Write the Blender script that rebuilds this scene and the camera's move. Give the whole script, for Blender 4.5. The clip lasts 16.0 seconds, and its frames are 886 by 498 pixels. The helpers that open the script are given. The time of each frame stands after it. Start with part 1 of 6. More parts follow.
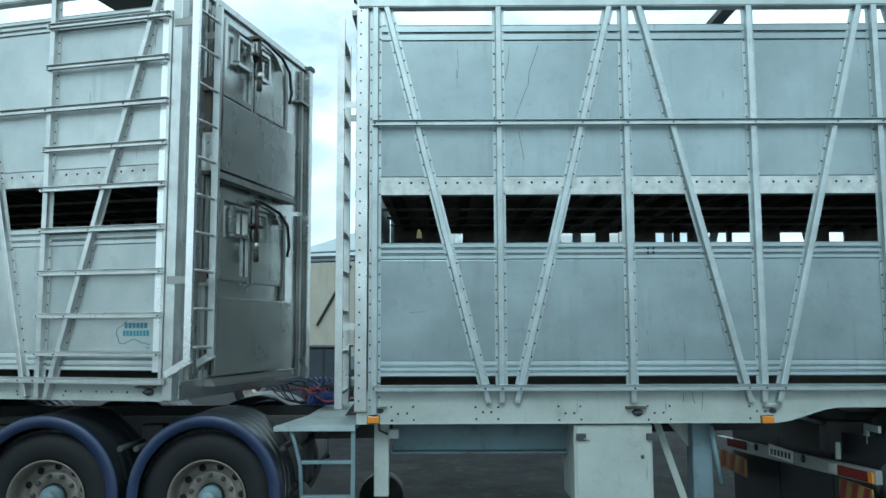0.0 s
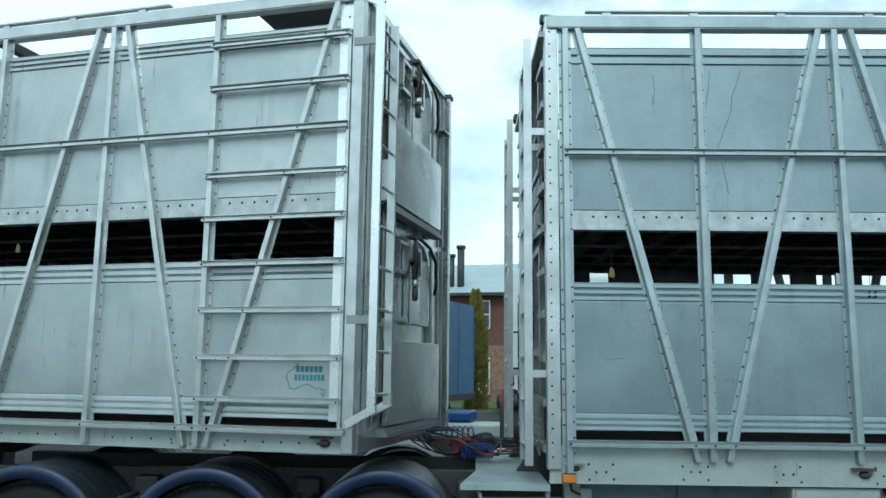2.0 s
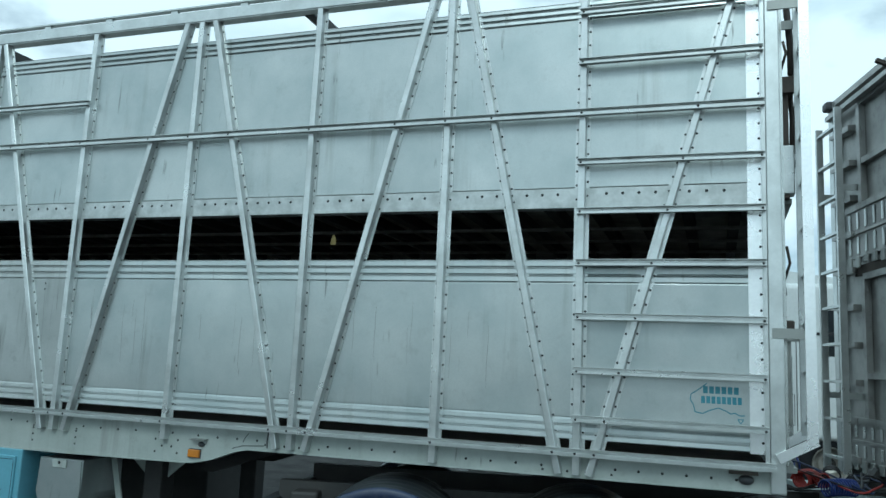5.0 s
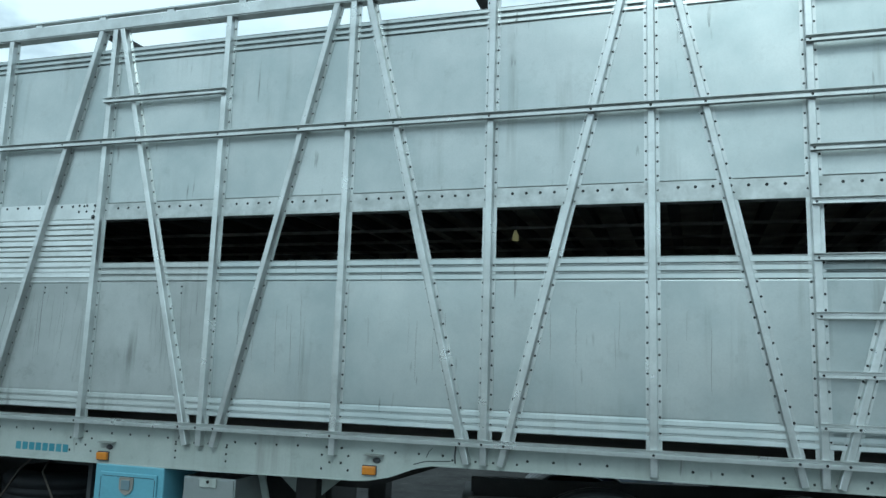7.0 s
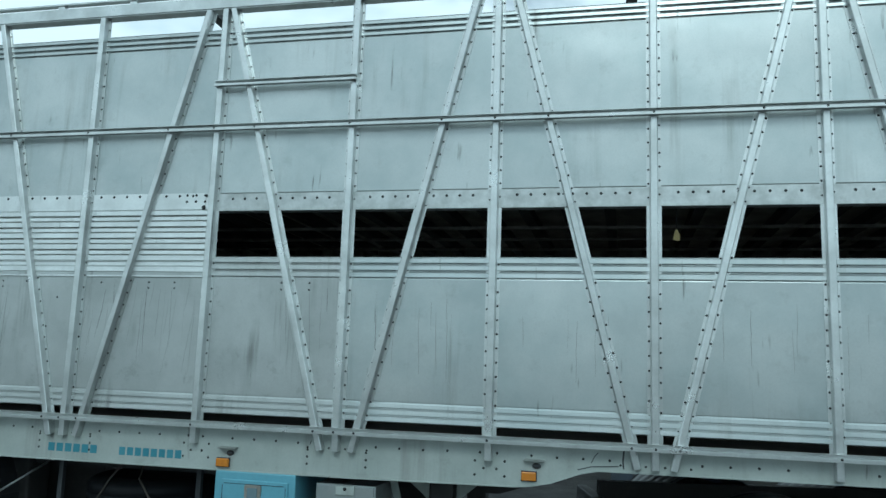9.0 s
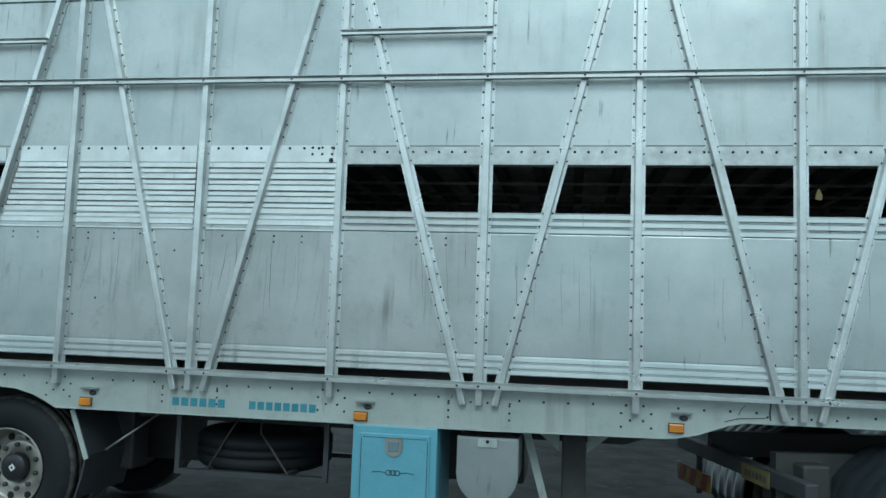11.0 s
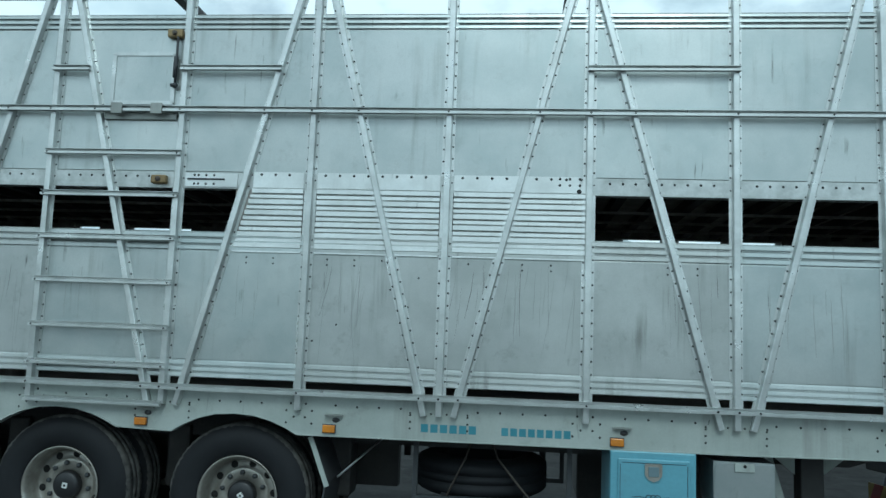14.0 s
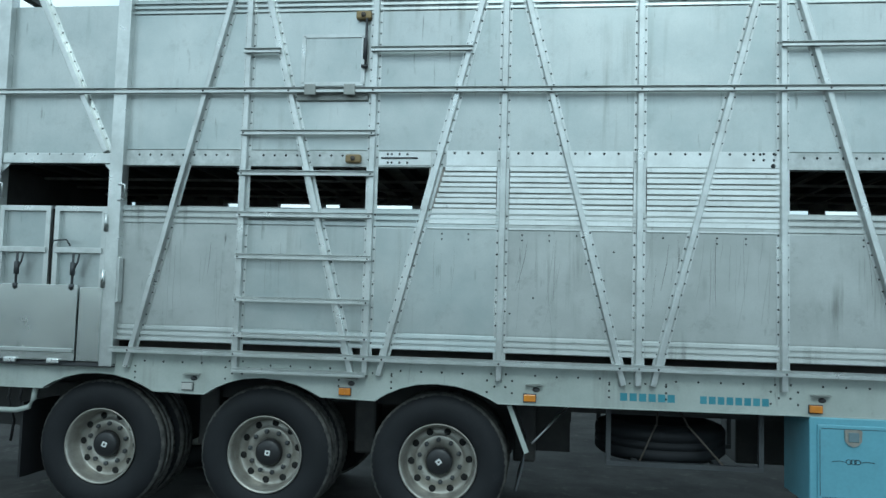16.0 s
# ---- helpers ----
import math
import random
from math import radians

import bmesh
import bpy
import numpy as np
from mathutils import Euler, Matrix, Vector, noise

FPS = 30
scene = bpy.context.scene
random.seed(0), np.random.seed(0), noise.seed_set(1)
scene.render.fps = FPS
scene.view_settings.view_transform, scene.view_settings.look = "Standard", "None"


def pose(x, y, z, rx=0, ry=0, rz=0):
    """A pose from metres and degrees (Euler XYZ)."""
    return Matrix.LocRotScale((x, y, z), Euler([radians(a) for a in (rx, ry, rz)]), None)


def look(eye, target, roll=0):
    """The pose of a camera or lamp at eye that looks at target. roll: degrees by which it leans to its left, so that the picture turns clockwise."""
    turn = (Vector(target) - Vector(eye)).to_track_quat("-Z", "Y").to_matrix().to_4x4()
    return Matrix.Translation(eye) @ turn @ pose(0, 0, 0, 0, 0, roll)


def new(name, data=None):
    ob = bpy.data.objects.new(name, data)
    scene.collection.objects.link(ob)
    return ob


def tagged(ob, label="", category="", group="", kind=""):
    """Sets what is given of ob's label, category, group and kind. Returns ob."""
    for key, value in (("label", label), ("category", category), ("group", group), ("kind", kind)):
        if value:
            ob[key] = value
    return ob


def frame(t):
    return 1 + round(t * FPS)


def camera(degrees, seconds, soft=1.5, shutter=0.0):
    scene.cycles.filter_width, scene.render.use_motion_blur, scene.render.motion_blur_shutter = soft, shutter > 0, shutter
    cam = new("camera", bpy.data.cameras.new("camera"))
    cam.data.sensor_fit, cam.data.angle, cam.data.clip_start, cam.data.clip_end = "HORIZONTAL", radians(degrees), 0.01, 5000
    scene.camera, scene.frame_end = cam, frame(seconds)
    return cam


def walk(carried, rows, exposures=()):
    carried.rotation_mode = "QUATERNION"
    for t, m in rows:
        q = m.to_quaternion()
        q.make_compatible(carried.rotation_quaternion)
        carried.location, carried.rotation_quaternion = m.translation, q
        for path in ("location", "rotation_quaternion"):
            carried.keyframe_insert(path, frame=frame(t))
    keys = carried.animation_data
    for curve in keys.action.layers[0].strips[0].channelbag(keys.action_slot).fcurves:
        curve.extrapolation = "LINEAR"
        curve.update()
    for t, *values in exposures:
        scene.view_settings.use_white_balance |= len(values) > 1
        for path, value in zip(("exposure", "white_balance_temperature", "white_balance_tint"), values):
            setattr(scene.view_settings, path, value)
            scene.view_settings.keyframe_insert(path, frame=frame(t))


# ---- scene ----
cam = camera(58.4, 16.0, soft=1.5)
METRES, EYE, TILT, LEAN, TURN = 11.1, 1.6, 0.0, 0.0, 13.7
ROWS = [
    (0.0, 0.0, 0.0, 0.0, 0.02, 5.76, 0.21),
    (0.5, -0.0297, 0.0086, 0.0007, -0.73, 5.93, 0.02),
    (1.0, -0.0609, 0.0184, 0.0037, -0.94, 6.25, -0.13),
    (1.5, -0.0913, 0.0297, 0.0039, -0.81, 7.26, -0.19),
    (2.0, -0.1154, 0.045, 0.0039, 0.69, 8.61, -0.66),
    (2.5, -0.1458, 0.057, 0.0052, 1.45, 9.44, -1.06),
    (3.0, -0.1765, 0.0711, 0.0032, 2.46, 10.31, -1.94),
    (3.5, -0.2059, 0.0828, 0.0043, 3.35, 10.15, -2.78),
    (4.0, -0.2411, 0.0907, 0.007, 4.15, 9.25, -2.96),
    (4.5, -0.2744, 0.0979, 0.0065, 4.7, 8.78, -2.73),
    (7.0, -0.4316, 0.1355, 0.0061, 3.28, 8.67, -1.81),
    (7.5, -0.462, 0.1387, 0.0073, 2.35, 8.67, -1.68),
    (8.0, -0.4969, 0.144, 0.0036, 0.82, 9.31, -1.82),
    (8.5, -0.5256, 0.147, 0.0049, -0.23, 9.12, -1.87),
    (9.0, -0.5578, 0.1503, 0.0052, -1.46, 8.56, -1.95),
    (9.5, -0.5849, 0.1534, 0.0045, -2.38, 7.76, -2.18),
    (12.0, -0.7305, 0.1581, 0.0059, -7.28, 4.3, -1.41),
    (12.5, -0.7624, 0.1606, 0.0088, -8.5, 4.71, -1.2),
    (13.0, -0.7941, 0.1644, 0.0026, -9.05, 6.28, -1.41),
    (13.5, -0.8193, 0.1651, 0.0062, -8.52, 6.27, -1.85),
    (14.0, -0.8555, 0.1665, 0.0048, -8.62, 6.41, -2.13),
    (14.5, -0.8857, 0.1676, 0.0033, -8.34, 6.23, -2.36),
    (15.0, -0.9224, 0.1675, 0.0039, -8.35, 5.4, -2.24),
    (15.5, -0.9499, 0.1671, 0.0063, -7.87, 4.4, -1.94),
    (16.0, -0.9733, 0.1669, 0.005, -7.3, 3.99, -1.62),
]
walk(cam, [(t, pose(0, 0, EYE, TILT, LEAN, TURN) @ pose(METRES * x, METRES * y, METRES * z, 90 + pitch, roll, yaw)) for t, x, y, z, yaw, pitch, roll in ROWS],
     exposures=[(0.0, 0.12, 5300, -10), (1.5, 0.05, 5300, -10), (3.0, -0.26, 5300, -10), (3.6, -0.38, 5300, -10), (4.5, -0.28, 5300, -10), (7.0, -0.20, 5300, -10), (9.0, -0.29, 5300, -10),
                (12.0, -0.04, 5300, -10), (14.0, -0.27, 5300, -10), (15.0, -0.25, 5300, -10), (16.0, -0.10, 5300, -10)])

# ---- world, sun ----
SUN_EL, SUN_AZ = 42.0, 175.0          # high hazy sun behind the camera
wld = bpy.data.worlds.new("cloudy_sky")
scene.world = wld
wld.use_nodes = True
wn, wl = wld.node_tree.nodes, wld.node_tree.links
wn.clear()
w_out = wn.new("ShaderNodeOutputWorld")
w_bg = wn.new("ShaderNodeBackground")
w_sky = wn.new("ShaderNodeTexSky")
w_sky.sky_type = "NISHITA"
w_sky.sun_disc = False
w_sky.sun_elevation = radians(SUN_EL)
w_sky.sun_rotation = radians(SUN_AZ)
w_co = wn.new("ShaderNodeTexCoord")
w_map = wn.new("ShaderNodeMapping")
w_map.inputs["Scale"].default_value = (1.6, 1.6, 3.2)
w_n = wn.new("ShaderNodeTexNoise")
w_n.inputs["Scale"].default_value = 1.7
w_n.inputs["Detail"].default_value = 7
w_n.inputs["Roughness"].default_value = 0.55
w_r = wn.new("ShaderNodeValToRGB")
w_r.color_ramp.elements[0].position = 0.30
w_r.color_ramp.elements[1].position = 0.50
w_n2 = wn.new("ShaderNodeTexNoise")
w_n2.inputs["Scale"].default_value = 3.1
w_n2.inputs["Detail"].default_value = 6
w_cl = wn.new("ShaderNodeValToRGB")
w_cl.color_ramp.elements[0].position = 0.3
w_cl.color_ramp.elements[0].color = (9.4, 10.6, 11.4, 1)
w_cl.color_ramp.elements[1].position = 0.54
w_cl.color_ramp.elements[1].color = (15.6, 16.0, 16.2, 1)
w_mix = wn.new("ShaderNodeMix")
w_mix.data_type = "RGBA"
wl.new(w_co.outputs["Generated"], w_map.inputs["Vector"])
wl.new(w_map.outputs["Vector"], w_n.inputs["Vector"])
wl.new(w_map.outputs["Vector"], w_n2.inputs["Vector"])
wl.new(w_n.outputs["Fac"], w_r.inputs["Fac"])
wl.new(w_n2.outputs["Fac"], w_cl.inputs["Fac"])
wl.new(w_r.outputs["Color"], w_mix.inputs["Factor"])
wl.new(w_sky.outputs["Color"], w_mix.inputs["A"])
wl.new(w_cl.outputs["Color"], w_mix.inputs["B"])
wl.new(w_mix.outputs["Result"], w_bg.inputs["Color"])
w_bg.inputs["Strength"].default_value = 0.076
wl.new(w_bg.outputs["Background"], w_out.inputs["Surface"])

sun_data = bpy.data.lights.new("sun", "SUN")
sun_data.energy, sun_data.angle, sun_data.color = 1.0, radians(20), (1.0, 0.96, 0.9)
sun = new("sun", sun_data)
sun.matrix_world = look((0, 0, 30), (10 * math.sin(radians(SUN_AZ)) * -1, 10 * math.cos(radians(SUN_AZ)) * -1, 30 - 10 * math.tan(radians(SUN_EL))))


# ---- materials ----
def socket(nodes, links, value, inp):
    if isinstance(value, bpy.types.NodeSocket):
        links.new(value, inp)
    else:
        inp.default_value = value


def surface(name, color, color2=None, rough=0.5, metal=0.0, grain=40.0, blotch=2.5, stretch=(1, 1, 1), bump=0.1,
            streak=0.0, streak_color=(0.1, 0.1, 0.09), dirt=0.0, dirt_color=(0.08, 0.07, 0.06), wave=0.0, spec=0.5, vary=0.0):
    """A worn surface: blotches, grain, run-down streaks, dirt spots, slow waviness of the sheet."""
    m = bpy.data.materials.new(name)
    m.use_nodes = True
    n, l = m.node_tree.nodes, m.node_tree.links
    b = n["Principled BSDF"]
    co, info = n.new("ShaderNodeTexCoord"), n.new("ShaderNodeObjectInfo")
    off = n.new("ShaderNodeVectorMath")
    off.operation = "MULTIPLY_ADD"
    comb = n.new("ShaderNodeCombineXYZ")
    for i in range(3):
        l.new(info.outputs["Random"], comb.inputs[i])
    l.new(comb.outputs[0], off.inputs[0])
    off.inputs[1].default_value = (37, 19, 53)
    l.new(co.outputs["Object"], off.inputs[2])

    def noise_tex(scale, detail, st=(1, 1, 1), rgh=0.6):
        mp, t = n.new("ShaderNodeMapping"), n.new("ShaderNodeTexNoise")
        mp.inputs["Scale"].default_value = st
        l.new(off.outputs[0], mp.inputs["Vector"])
        l.new(mp.outputs[0], t.inputs["Vector"])
        t.inputs["Scale"].default_value, t.inputs["Detail"].default_value, t.inputs["Roughness"].default_value = scale, detail, rgh
        return t.outputs["Fac"]

    def ramp(src, a, c):
        r = n.new("ShaderNodeMapRange")
        r.inputs["From Min"].default_value, r.inputs["From Max"].default_value = a, c
        l.new(src, r.inputs["Value"])
        return r.outputs[0]

    def mix(f, a, c):
        x = n.new("ShaderNodeMix")
        x.data_type = "RGBA"
        socket(n, l, f, x.inputs["Factor"])
        for v, key in ((a, "A"), (c, "B")):
            socket(n, l, v if isinstance(v, bpy.types.NodeSocket) else (*v, 1), x.inputs[key])
        return x.outputs["Result"]

    def times(src, k):
        x = n.new("ShaderNodeMath")
        x.operation = "MULTIPLY"
        l.new(src, x.inputs[0])
        socket(n, l, k, x.inputs[1])
        return x.outputs[0]

    big, fine = noise_tex(blotch, 5, stretch), noise_tex(grain, 4, stretch)
    col = mix(ramp(big, 0.35, 0.65), color, color2 or [c * 0.86 for c in color])
    col = mix(times(ramp(fine, 0.4, 0.75), 0.25), col, [c * 0.7 for c in color])
    if streak:
        s = noise_tex(9.0, 6, (1.0, 1.0, 0.055), 0.65)
        s2 = noise_tex(1.3, 3)
        col = mix(times(times(ramp(s, 0.52, 0.74), ramp(s2, 0.45, 0.62)), streak), col, streak_color)
        thin = noise_tex(26.0, 2, (1.0, 1.0, 0.11), 0.5)
        where = noise_tex(2.1, 4)
        col = mix(times(times(ramp(thin, 0.66, 0.72), ramp(where, 0.51, 0.64)), min(streak * 1.15, 1.0)), col, [c * 0.6 for c in streak_color])
    if dirt:
        d = noise_tex(6.0, 8, (1, 1, 1), 0.75)
        col = mix(times(ramp(d, 0.56, 0.72), dirt), col, dirt_color)
    if vary:
        v = n.new("ShaderNodeHueSaturation")
        l.new(col, v.inputs["Color"])
        r = n.new("ShaderNodeMapRange")
        r.inputs["To Min"].default_value, r.inputs["To Max"].default_value = 1 - vary, 1 + vary
        l.new(info.outputs["Random"], r.inputs["Value"])
        l.new(r.outputs[0], v.inputs["Value"])
        col = v.outputs["Color"]
    l.new(col, b.inputs["Base Color"])
    rr = n.new("ShaderNodeMapRange")
    rr.inputs["To Min"].default_value, rr.inputs["To Max"].default_value = max(rough - 0.12, 0.04), min(rough + 0.12, 1)
    l.new(big, rr.inputs["Value"])
    l.new(rr.outputs[0], b.inputs["Roughness"])
    b.inputs["Metallic"].default_value = metal
    b.inputs["Specular IOR Level"].default_value = spec
    last = None
    for src, strength, dist in ((fine, bump, 0.002), (noise_tex(2.6, 1) if wave else None, wave, 0.02)):
        if src is not None and strength:
            bp = n.new("ShaderNodeBump")
            bp.inputs["Strength"].default_value, bp.inputs["Distance"].default_value = strength, dist
            l.new(src, bp.inputs["Height"])
            if last:
                l.new(last, bp.inputs["Normal"])
            last = bp.outputs["Normal"]
    if last:
        l.new(last, b.inputs["Normal"])
    return m


ALU = surface("weathered_aluminium_sheet", (0.56, 0.585, 0.575), (0.43, 0.475, 0.475), rough=0.35, metal=0.76, grain=90, blotch=1.7,
              streak=0.55, streak_color=(0.17, 0.17, 0.15), dirt=0.16, wave=0.3, bump=0.05, vary=0.06)
ALU_STAINED = surface("run_stained_aluminium_sheet", (0.52, 0.54, 0.53), (0.42, 0.44, 0.43), rough=0.42, metal=0.65, grain=90, blotch=2.2,
                      streak=1.0, streak_color=(0.085, 0.085, 0.07), dirt=0.3, wave=0.3, bump=0.05)
ALU_NEW = surface("bright_aluminium_plank", (0.78, 0.80, 0.79), (0.64, 0.66, 0.65), rough=0.34, metal=0.7, grain=60, blotch=4,
                  streak=0.3, streak_color=(0.25, 0.25, 0.23), bump=0.05, vary=0.03)
ALU_POST = surface("aluminium_section", (0.69, 0.71, 0.70), (0.53, 0.55, 0.54), rough=0.31, metal=0.8, grain=70, blotch=5, bump=0.06,
                   dirt=0.15, vary=0.06)
# Darker, bluer copy of ALU_POST for the lead trailer's framing.
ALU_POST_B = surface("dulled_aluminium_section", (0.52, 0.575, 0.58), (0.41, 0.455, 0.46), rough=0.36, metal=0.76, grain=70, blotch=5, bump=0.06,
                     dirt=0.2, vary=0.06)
ALU_WHITE = surface("bright_corner_plate", (0.96, 0.97, 0.97), (0.90, 0.91, 0.91), rough=0.28, metal=0.85, grain=50, blotch=4, bump=0.05, dirt=0.1)
ALU_END = surface("grey_front_wall_sheet", (0.60, 0.62, 0.60), (0.48, 0.50, 0.49), rough=0.25, metal=0.85, grain=60, blotch=2, streak=0.35,
                  dirt=0.3, wave=0.25, vary=0.06)
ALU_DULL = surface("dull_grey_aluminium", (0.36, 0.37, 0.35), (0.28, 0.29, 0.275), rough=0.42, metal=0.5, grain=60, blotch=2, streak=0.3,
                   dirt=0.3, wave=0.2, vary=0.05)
BEAM = surface("painted_chassis_beam", (0.42, 0.455, 0.43), (0.34, 0.375, 0.35), rough=0.5, grain=60, blotch=3, streak=0.6,
               streak_color=(0.22, 0.22, 0.2), dirt=0.35, dirt_color=(0.2, 0.19, 0.17))
STEEL = surface("painted_grey_steel", (0.17, 0.24, 0.27), (0.13, 0.185, 0.21), rough=0.55, grain=40, blotch=3, dirt=0.5)
GRIME = surface("greasy_black_steel", (0.025, 0.025, 0.025), (0.045, 0.043, 0.04), rough=0.6, grain=40, blotch=3, dirt=0.3, dirt_color=(0.09, 0.08, 0.07))
DARK_STEEL = surface("dark_chassis_steel", (0.05, 0.055, 0.06), (0.035, 0.036, 0.04), rough=0.55, dirt=0.4, dirt_color=(0.1, 0.09, 0.08))
RIVET = surface("dark_rivet_head", (0.022, 0.024, 0.025), rough=0.6, metal=0.2, bump=0)
FLOOR = surface("mucky_deck_floor", (0.14, 0.12, 0.10), (0.09, 0.08, 0.065), rough=0.9, dirt=0.3)
# Blue-grey tint is its own; base also lowered for this side's dim reflections.
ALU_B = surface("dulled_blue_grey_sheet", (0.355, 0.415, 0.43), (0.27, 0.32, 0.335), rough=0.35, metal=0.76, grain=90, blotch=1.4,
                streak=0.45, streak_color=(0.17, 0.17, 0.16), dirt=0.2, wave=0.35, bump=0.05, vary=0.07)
BAND = surface("scuffed_rivet_band", (0.60, 0.62, 0.61), (0.42, 0.44, 0.43), rough=0.36, metal=0.6, grain=40, blotch=11, dirt=0.35, dirt_color=(0.22, 0.22, 0.2), bump=0.1, wave=0.4, vary=0.05)
INSIDE = surface("mucky_inner_sheet", (0.40, 0.38, 0.35), (0.20, 0.19, 0.17), rough=0.7, dirt=0.5, blotch=5)
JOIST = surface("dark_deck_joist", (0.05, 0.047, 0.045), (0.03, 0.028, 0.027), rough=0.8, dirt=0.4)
RUST = surface("rusty_iron_fitting", (0.12, 0.10, 0.085), (0.06, 0.052, 0.046), rough=0.75, dirt=0.5, metal=0.2)
TREAD = surface("worn_dusty_tread", (0.12, 0.115, 0.105), (0.03, 0.03, 0.03), rough=0.9, grain=50, blotch=14, dirt=0.5, dirt_color=(0.15, 0.14, 0.13), bump=0.5)
RUBBER = surface("tyre_rubber", (0.009, 0.010, 0.012), (0.014, 0.015, 0.018), rough=0.68, grain=60, blotch=4, dirt=0.06, dirt_color=(0.08, 0.08, 0.08), bump=0.2, spec=0.3)
RIM = surface("dusty_silver_rim", (0.43, 0.415, 0.375), (0.28, 0.265, 0.235), rough=0.42, metal=0.55, blotch=7, dirt=0.6, dirt_color=(0.2, 0.18, 0.15))
RIM_OLD = surface("brown_stained_rim", (0.27, 0.25, 0.22), (0.16, 0.14, 0.12), rough=0.55, metal=0.35, blotch=7, dirt=0.6, dirt_color=(0.1, 0.08, 0.06))
REAR = surface("grimy_grey_end_wall", (0.43, 0.43, 0.415), (0.28, 0.28, 0.27), rough=0.40, metal=0.62, grain=60, blotch=3, streak=0.5, dirt=0.5, wave=0.2, vary=0.06)
HOLE = surface("dark_opening", (0.012, 0.012, 0.012), rough=0.9, bump=0)
BLACK = surface("black_plastic", (0.02, 0.02, 0.022), rough=0.4, bump=0.05)
WHITE = surface("white_paint", (0.78, 0.79, 0.78), (0.70, 0.71, 0.70), rough=0.3, dirt=0.12, bump=0.02)
MUDGUARD = surface("navy_blue_guard", (0.024, 0.038, 0.092), (0.018, 0.028, 0.065), rough=0.38, dirt=0.3, dirt_color=(0.15, 0.15, 0.15))
TOOLBOX_BLUE = surface("sky_blue_paint", (0.17, 0.38, 0.47), (0.15, 0.34, 0.42), rough=0.35, dirt=0.15, bump=0.03)
DECK = surface("chequer_platform", (0.36, 0.42, 0.42), (0.25, 0.3, 0.3), rough=0.55, dirt=0.5)
AMBER = surface("amber_lens", (0.62, 0.24, 0.025), (0.48, 0.17, 0.02), rough=0.25, bump=0, dirt=0.3, spec=0.6)
CLEAR = surface("cloudy_clear_lens", (0.5, 0.5, 0.48), rough=0.25, bump=0)
RED = surface("red_lens", (0.13, 0.018, 0.014), rough=0.2, bump=0)
RED_PAINT = surface("red_paint", (0.20, 0.02, 0.018), rough=0.35, bump=0.03)
ORANGE = surface("red_hose", (0.33, 0.04, 0.035), rough=0.4, bump=0)
HOSE_BLUE = surface("blue_hose", (0.02, 0.04, 0.2), rough=0.35, bump=0)
BRASS = surface("worn_brass_block", (0.35, 0.26, 0.12), (0.22, 0.16, 0.08), rough=0.5, metal=0.3, dirt=0.4)
# Heavy dirt and low base also carry the shade around the hazard boards.
YELLOW = surface("yellow_plate", (0.26, 0.18, 0.035), (0.16, 0.115, 0.03), rough=0.6, dirt=0.6, dirt_color=(0.06, 0.05, 0.04))
# Plate yellow darkened: the shade under the trailer is in the base colour.
SHADED_YELLOW = surface("dusty_old_yellow", (0.17, 0.135, 0.045), (0.12, 0.1, 0.04), rough=0.7, dirt=0.5, dirt_color=(0.06, 0.055, 0.05))
INK = surface("teal_lettering", (0.05, 0.20, 0.26), (0.09, 0.27, 0.33), rough=0.5, bump=0)
LINE_BLACK = surface("black_pinstripe", (0.02, 0.03, 0.04), rough=0.5, bump=0)
ASPHALT = surface("worn_asphalt", (0.042, 0.041, 0.040), (0.022, 0.022, 0.022), rough=0.95, grain=45, blotch=2.2, bump=1.0, dirt=0.75, dirt_color=(0.095, 0.09, 0.08), spec=0.15)


# ---- mesh helpers ----
def box(bm, x0, x1, y0, y1, z0, z1):
    v = [bm.verts.new((x, y, z)) for x in (x0, x1) for y in (y0, y1) for z in (z0, z1)]
    for f in ((0, 1, 3, 2), (4, 6, 7, 5), (0, 4, 5, 1), (2, 3, 7, 6), (0, 2, 6, 4), (1, 5, 7, 3)):
        bm.faces.new([v[i] for i in f])
    return bm


def soft_box(x0, x1, y0, y1, z0, z1, r=0.01, seg=2):
    bm = box(bmesh.new(), x0, x1, y0, y1, z0, z1)
    bmesh.ops.bevel(bm, geom=bm.edges[:], offset=r, segments=seg, affect="EDGES", profile=0.5)
    return bm


def prism(bm, pts, s0, s1):
    """A closed outline of (depth, height) drawn along the trailer from s0 to s1."""
    a = [bm.verts.new((s0, d, z)) for d, z in pts]
    b = [bm.verts.new((s1, d, z)) for d, z in pts]
    k = len(pts)
    for i in range(k):
        bm.faces.new((a[i], a[(i + 1) % k], b[(i + 1) % k], b[i]))
    bm.faces.new(a[::-1])
    bm.faces.new(b)
    return bm


def plate(bm, pts, d0, d1):
    """A flat plate with an outline in (along, height), from depth d0 to d1."""
    a = [bm.verts.new((s, d0, z)) for s, z in pts]
    b = [bm.verts.new((s, d1, z)) for s, z in pts]
    k = len(pts)
    for i in range(k):
        bm.faces.new((a[i], b[i], b[(i + 1) % k], a[(i + 1) % k]))
    bm.faces.new(a)
    bm.faces.new(b[::-1])
    return bm


